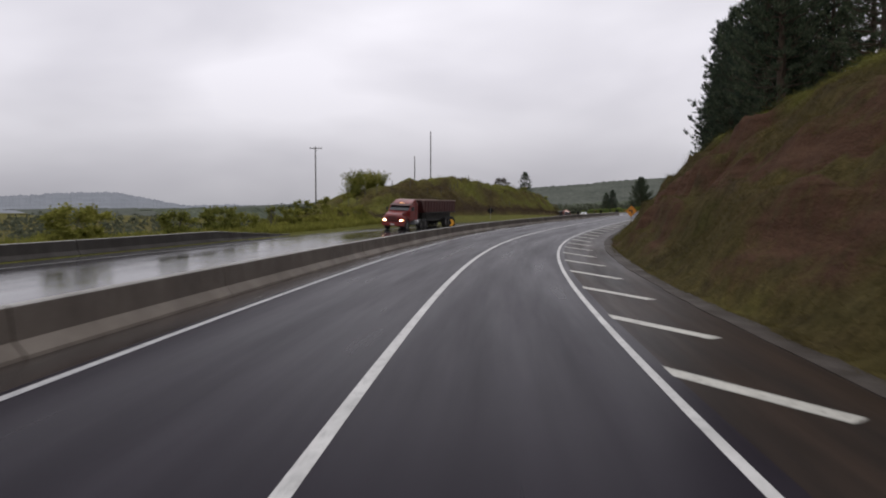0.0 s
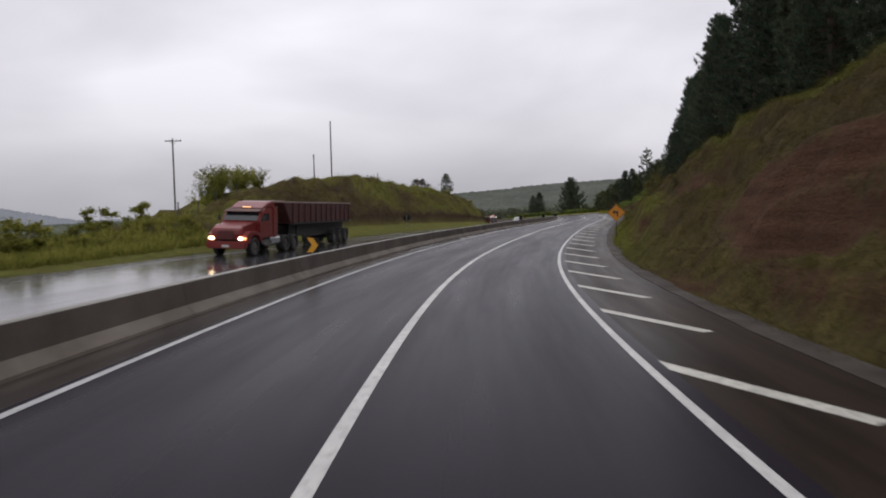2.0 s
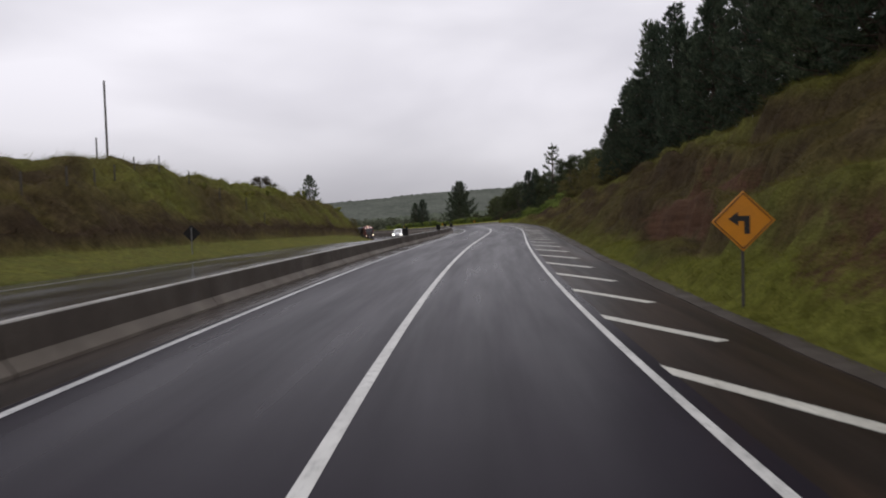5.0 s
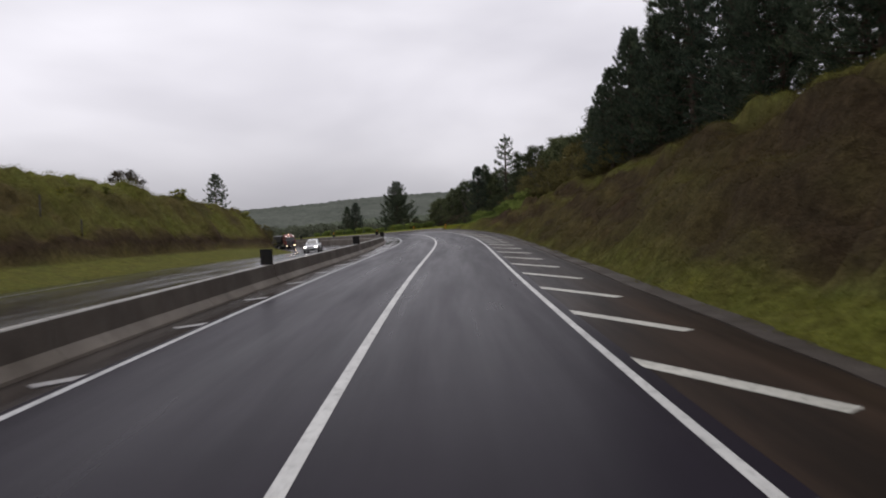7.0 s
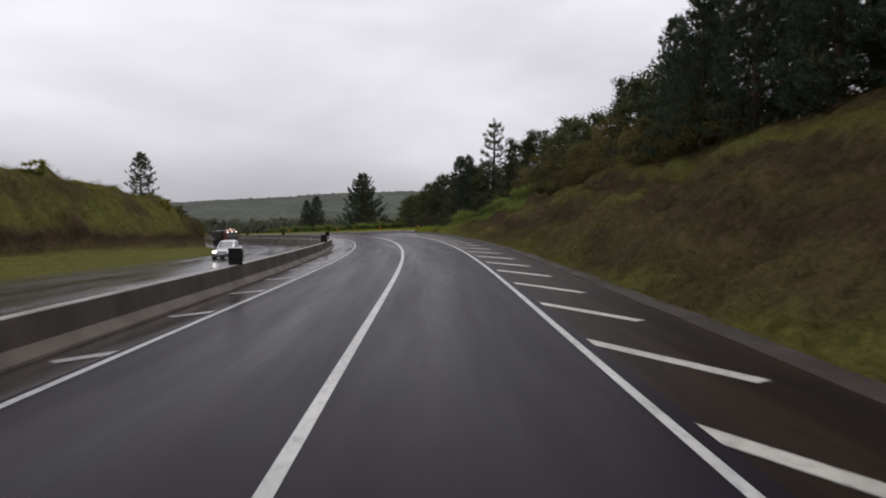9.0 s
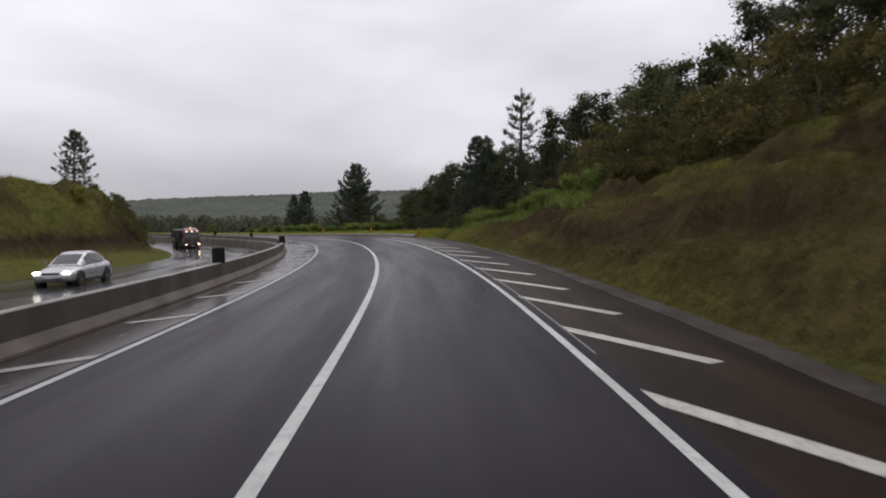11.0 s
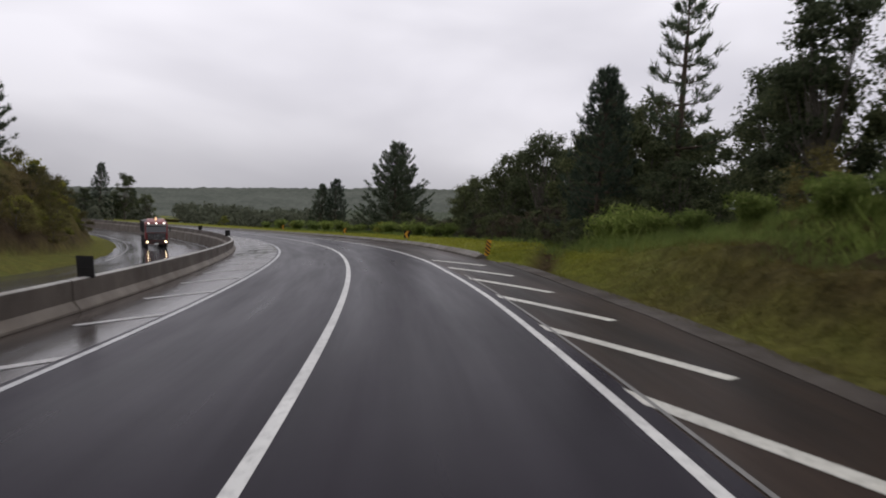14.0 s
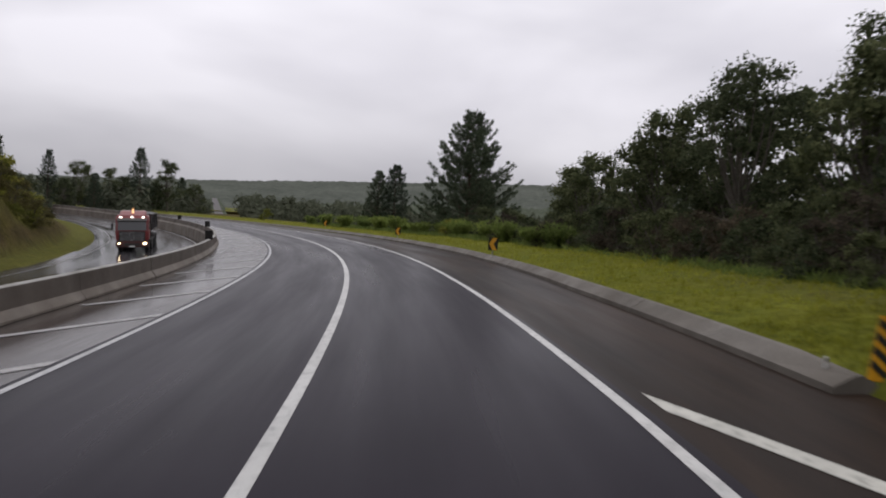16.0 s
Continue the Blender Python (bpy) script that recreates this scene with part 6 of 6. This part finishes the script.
def bonnet_truck(m):
    """A red truck with a long bonnet and a dark red tipping trailer; y = 0 at its front."""
    ob = thing("tipper_truck", "red bonneted truck with lit headlamps and a dark red tipper trailer", "truck", m)
    body = prism([(-1.75, 0.95), (-0.10, 0.95), (0.0, 1.35), (-0.06, 1.55), (-0.45, 1.72), (-1.75, 1.95)], -1.0, 1.0, bevel=0.06)
    for v in body.verts:
        if v.co.y > -0.5:
            v.co.x *= 0.88
    part("bonnet", body, M_RED, ob, "red sloping bonnet")
    part("cab", prism([(-1.65, 0.95), (-1.60, 1.98), (-2.05, 2.72), (-2.35, 2.92), (-3.35, 2.98), (-3.45, 0.95)], -1.17, 1.17, bevel=0.07), M_RED, ob, "red cab")
    part("sleeper", prism([(-3.40, 0.95), (-3.40, 3.02), (-3.95, 3.05), (-4.05, 0.95)], -1.19, 1.19, bevel=0.06), M_RED, ob)
    part("roof_deflector", prism([(-2.35, 2.95), (-3.2, 3.42), (-3.9, 3.50), (-3.95, 3.02)], -1.05, 1.05, bevel=0.06), M_RED, ob)
    part("windscreen", prism([(-1.585, 2.02), (-2.03, 2.70), (-2.06, 2.68), (-1.62, 2.00)], -1.02, 1.02), M_GLASS, ob, "dark windscreen")
    part("sun_visor", prism([(-1.78, 2.66), (-1.80, 2.72), (-2.25, 2.90), (-2.25, 2.82)], -1.08, 1.08), M_DARKRED, ob, "dark red sun visor")
    part("bumper", block((2.36, 0.30, 0.42), (0, -0.12, 0.66), 0.06), M_RED, ob, "red front bumper")
    part("grille", block((0.95, 0.08, 0.50), (0, -0.03, 1.20), 0.03), M_DARKRED, ob, "dark red grille")
    for i in range(5):
        part("grille_bar", block((0.9, 0.05, 0.03), (0, 0.02, 1.01 + i * 0.095), 0.01), M_RED, ob)
    for side in (-1, 1):
        part("headlamp", block((0.26, 0.10, 0.17), (side * 0.86, -0.06, 1.02), 0.04), M_LAMP, ob, "lit headlamp")
        part("indicator", block((0.12, 0.14, 0.16), (side * 1.08, -0.16, 1.02), 0.03), M_INDICATOR, ob, "amber indicator")
        part("fender", prism([(-0.25, 0.75), (-0.22, 1.22), (-0.55, 1.40), (-1.35, 1.42), (-1.85, 1.20), (-1.95, 0.80), (-1.78, 0.80), (-1.62, 1.12), (-1.10, 1.22), (-0.70, 1.12), (-0.52, 0.75)], side * 0.82, side * 1.20, bevel=0.025), M_RED, ob)
        wheel(ob, side * 1.02, -1.15, 0.52, 0.32)
        part("door", prism([(-1.75, 1.05), (-1.72, 1.95), (-2.15, 2.60), (-2.95, 2.66), (-2.98, 1.05)], side * 1.172, side * 1.185), M_RED, ob)
        part("side_window", prism([(-1.84, 2.00), (-2.18, 2.52), (-2.85, 2.56), (-2.87, 2.00)], side * 1.186, side * 1.196), M_GLASS, ob, "dark side window")
        part("door_handle", block((0.03, 0.16, 0.04), (side * 1.20, -2.8, 1.75), 0.008), M_CHASSIS, ob)
        part("mirror", block((0.16, 0.10, 0.42), (side * 1.42, -1.85, 2.20), 0.03), M_CHASSIS, ob)
        part("mirror_arm", rod(0.02, (side * 1.15, -1.80, 2.36), (side * 1.42, -1.84, 2.36), 6), M_CHASSIS, ob)
        part("fuel_tank", rod(0.32, (side * 0.88, -3.1, 0.78), (side * 0.88, -4.35, 0.78), 16), M_CHROME, ob, "metal fuel tank")
        part("step", block((0.30, 0.65, 0.06), (side * 1.02, -2.35, 0.62), 0.01), M_CHASSIS, ob)
        part("exhaust", rod(0.07, (side * 1.0, -4.25, 1.0), (side * 1.0, -4.25, 3.1), 9), M_CHROME, ob)
        part("chassis_rail", block((0.12, 7.2, 0.28), (side * 0.42, -3.7, 0.90), 0.02), M_CHASSIS, ob)
        for y in (-5.15, -6.45):
            wheel(ob, side * 1.0, y, 0.52, 0.52)
    part("roof_lamp", block((0.5, 0.12, 0.07), (0, -2.4, 3.02), 0.02), M_INDICATOR, ob)
    part("number_plate", block((0.42, 0.02, 0.13), (0, 0.045, 0.60), 0.004), M_WHITEPOST, ob)
    for c in ob.children:
        for v in c.data.vertices:
            v.co.z = v.co.z if v.co.z < 1.9 else 1.9 + (v.co.z - 1.9) * 0.76
    tipper_trailer(ob, -4.55, 12.6, M_DARKRED, M_TARP, None)
    ob.scale = (0.93, 0.93, 0.93)
    return ob


def cabover_truck(m):
    """A flat-fronted red truck with a tarped dark trailer."""
    ob = thing("cabover_truck", "red flat-fronted truck with lit lamps and a dark tarped trailer", "truck", m)
    part("cab", prism([(0.0, 0.95), (0.02, 1.75), (-0.10, 2.75), (-0.35, 3.05), (-1.95, 3.12), (-2.05, 0.95)], -1.24, 1.24, bevel=0.08), M_RED, ob, "red cab")
    part("roof_deflector", prism([(-0.5, 3.05), (-1.3, 3.40), (-1.9, 3.46), (-1.95, 3.08)], -1.0, 1.0, bevel=0.06), M_RED, ob)
    part("windscreen", prism([(0.035, 1.82), (-0.075, 2.62), (-0.12, 2.62), (-0.02, 1.82)], -1.08, 1.08), M_GLASS, ob, "wide dark windscreen")
    part("sun_visor", prism([(0.14, 2.58), (0.16, 2.64), (-0.16, 2.84), (-0.16, 2.76)], -1.12, 1.12), M_CHASSIS, ob)
    part("grille", block((2.0, 0.06, 0.84), (0, 0.03, 1.34), 0.03), M_CHASSIS, ob, "black grille")
    for i in range(6):
        part("grille_bar", block((1.86, 0.05, 0.05), (0, 0.07, 1.02 + i * 0.125), 0.012), M_CHROME, ob, "pale grille bar")
    part("bumper", block((2.48, 0.34, 0.50), (0, -0.05, 0.68), 0.07), M_DARKRED, ob, "dark red bumper")
    part("lower_grille", block((1.2, 0.04, 0.22), (0, 0.13, 0.66), 0.02), M_CHASSIS, ob)
    part("number_plate", block((0.42, 0.02, 0.13), (0, 0.16, 0.50), 0.004), M_WHITEPOST, ob)
    for x in (-0.85, 0.0, 0.85):
        part("roof_lamp", block((0.22, 0.08, 0.09), (x, -0.12, 2.92), 0.03), M_LAMP_WHITE, ob, "lit roof lamp")
    for side in (-1, 1):
        part("headlamp", block((0.24, 0.08, 0.16), (side * 0.98, 0.12, 0.74), 0.04), M_LAMP, ob, "lit headlamp")
        part("side_window", prism([(-0.22, 1.90), (-0.32, 2.55), (-1.05, 2.58), (-1.08, 1.90)], side * 1.245, side * 1.256), M_GLASS, ob)
        part("mirror", block((0.16, 0.14, 0.50), (side * 1.48, 0.02, 2.15), 0.04), M_CHASSIS, ob)
        part("mirror_arm", rod(0.025, (side * 1.2, -0.1, 2.42), (side * 1.48, 0.0, 2.38), 6), M_CHASSIS, ob)
        wheel(ob, side * 1.04, -1.35, 0.52, 0.32)
        part("step", block((0.12, 0.6, 0.30), (side * 1.18, -0.45, 0.70), 0.03), M_CHASSIS, ob)
        part("fender", prism([(-0.72, 0.70), (-0.80, 1.18), (-1.90, 1.18), (-1.98, 0.70), (-1.88, 0.70), (-1.80, 1.08), (-0.90, 1.08), (-0.82, 0.70)], side * 0.85, side * 1.25), M_CHASSIS, ob)
        part("fuel_tank", block((0.5, 1.3, 0.55), (side * 0.9, -3.0, 0.80), 0.12), M_CHROME, ob)
        part("chassis_rail", block((0.12, 6.0, 0.28), (side * 0.42, -3.2, 0.95), 0.02), M_CHASSIS, ob)
        for y in (-4.3, -5.6):
            wheel(ob, side * 1.0, y, 0.52, 0.52)
    part("beacon", rod(0.10, (0, -1.0, 3.2), (0, -1.0, 3.62), 10, r2=0.07), M_INDICATOR, ob, "amber beacon on the roof")
    tipper_trailer(ob, -2.75, 9.4, M_DARKTARP, M_DARKTARP, M_DARKTARP)
    ob.scale = (0.88, 0.88, 0.88)
    return ob


def loft(rows, around=24, power=3.2, taper=0.0, grow=0.0, steps=34):
    """A rounded hull through stations (y, half width, bottom, top); taper narrows it towards the top."""
    rows = np.array(rows, dtype=float)
    ys = np.linspace(rows[0, 0], rows[-1, 0], steps)
    at_ = [np.interp(-ys, -rows[:, 0], rows[:, k]) for k in (1, 2, 3)]
    bm, rings = bmesh.new(), []
    for y, w, lo, hi in zip(ys, *at_):
        ring = []
        for i in range(around):
            t = 6.283185 * (i + 0.5) / around
            c, q = math.cos(t), math.sin(t)
            x = math.copysign(abs(c) ** (2 / power), c)
            z = math.copysign(abs(q) ** (2 / power), q)
            ring.append(bm.verts.new((x * (w + grow) * (1 - taper * (z + 1) / 2), y, (lo + hi) / 2 + z * ((hi - lo) / 2 + grow))))
        rings.append(ring)
    for r0, r1 in zip(rings, rings[1:]):
        for i in range(around):
            bm.faces.new((r0[i], r0[(i + 1) % around], r1[(i + 1) % around], r1[i]))
    bm.faces.new(rings[0])
    bm.faces.new(rings[-1][::-1])
    bmesh.ops.recalc_face_normals(bm, faces=bm.faces)
    for f in bm.faces:
        f.smooth = True
    return bm


def sedan(m):
    """A silver saloon; y = 0 at its front."""
    ob = thing("sedan_car", "silver saloon car with lit headlamps on the wet far lane", "car", m)
    hull = [(0.0, 0.60, 0.36, 0.54), (-0.12, 0.74, 0.24, 0.64), (-0.5, 0.82, 0.20, 0.75), (-1.1, 0.845, 0.18, 0.87), (-1.4, 0.85, 0.18, 0.92), (-2.4, 0.855, 0.18, 0.96), (-3.4, 0.85, 0.18, 0.99), (-3.9, 0.83, 0.20, 1.00), (-4.2, 0.77, 0.25, 0.95), (-4.3, 0.64, 0.38, 0.80)]
    part("body", loft(hull, 28, 4.0, 0.06), M_SILVER, ob, "silver painted body")
    house = [(-1.12, 0.74, 0.80, 0.90), (-1.45, 0.76, 0.80, 1.10), (-1.85, 0.76, 0.80, 1.33), (-2.25, 0.75, 0.80, 1.45), (-2.8, 0.74, 0.80, 1.47), (-3.25, 0.73, 0.80, 1.40), (-3.65, 0.71, 0.80, 1.22), (-4.0, 0.68, 0.80, 1.00)]
    part("roof", loft(house, 32, 5.0, 0.22, 0.0, 40), M_SILVER, ob)
    panes = (("windscreen", lambda c, n: n.y > 0.3 and n.z > 0.2 and abs(c.x) < 0.52 and -1.98 < c.y < -1.22), ("rear_window", lambda c, n: n.y < -0.25 and abs(c.x) < 0.50 and -3.85 < c.y < -3.28),
             ("front_side_window", lambda c, n: c.x > 0 and n.x > 0.6 and 1.0 < c.z < 1.36 and -2.42 < c.y < -1.6), ("rear_side_window", lambda c, n: c.x > 0 and n.x > 0.6 and 1.0 < c.z < 1.36 and -3.45 < c.y < -2.52),
             ("front_side_window", lambda c, n: c.x < 0 and n.x < -0.6 and 1.0 < c.z < 1.36 and -2.42 < c.y < -1.6), ("rear_side_window", lambda c, n: c.x < 0 and n.x < -0.6 and 1.0 < c.z < 1.36 and -3.45 < c.y < -2.52))
    for name, keep in panes:
        bm = loft(house, 32, 5.0, 0.22, 0.008, 40)
        bm.normal_update()
        bmesh.ops.delete(bm, geom=[f for f in bm.faces if not keep(f.calc_center_median(), f.normal)], context="FACES")
        part(name, bm, M_GLASS, ob, "dark glass")
    for k in (-1, 1):
        part("headlamp", block((0.32, 0.22, 0.14), (k * 0.58, -0.12, 0.62), 0.05, pose(0, 0, 0, 0, 0, k * -22)), M_LAMP_WHITE, ob, "lit headlamp")
        part("tail_lamp", block((0.30, 0.14, 0.18), (k * 0.62, -4.20, 0.80), 0.04), M_RED, ob, "red tail lamp")
        part("door_mirror", block((0.18, 0.10, 0.13), (k * 0.92, -1.62, 1.00), 0.04), M_SILVER, ob)
        part("sill", block((0.06, 2.0, 0.10), (k * 0.82, -2.15, 0.24), 0.02), M_CHASSIS, ob)
        part("door_handle", block((0.03, 0.16, 0.03), (k * 0.845, -2.3, 0.84), 0.008), M_CHROME, ob)
        for y in (-0.84, -3.42):
            part("wheel_arch", rod(0.36, (k * 0.66, y, 0.33), (k * 0.853, y, 0.33), 22), M_CHASSIS, ob, "dark wheel arch")
            wheel(ob, k * 0.768, y, 0.31, 0.20)
    part("grille", block((0.70, 0.06, 0.10), (0, -0.03, 0.58), 0.02), M_CHASSIS, ob)
    part("lower_grille", block((0.90, 0.06, 0.10), (0, -0.03, 0.38), 0.02), M_CHASSIS, ob)
    part("number_plate", block((0.40, 0.02, 0.12), (0, 0.012, 0.47), 0.004), M_WHITEPOST, ob)
    return ob


def oncoming(s, d):
    return seat_on_road(s, d, 180.0 + 0.0, -0.008)


bonnet_truck(oncoming(49.3, 13.2))
cabover_truck(oncoming(224.5, 12.4))
sedan(oncoming(146.0, 13.2))
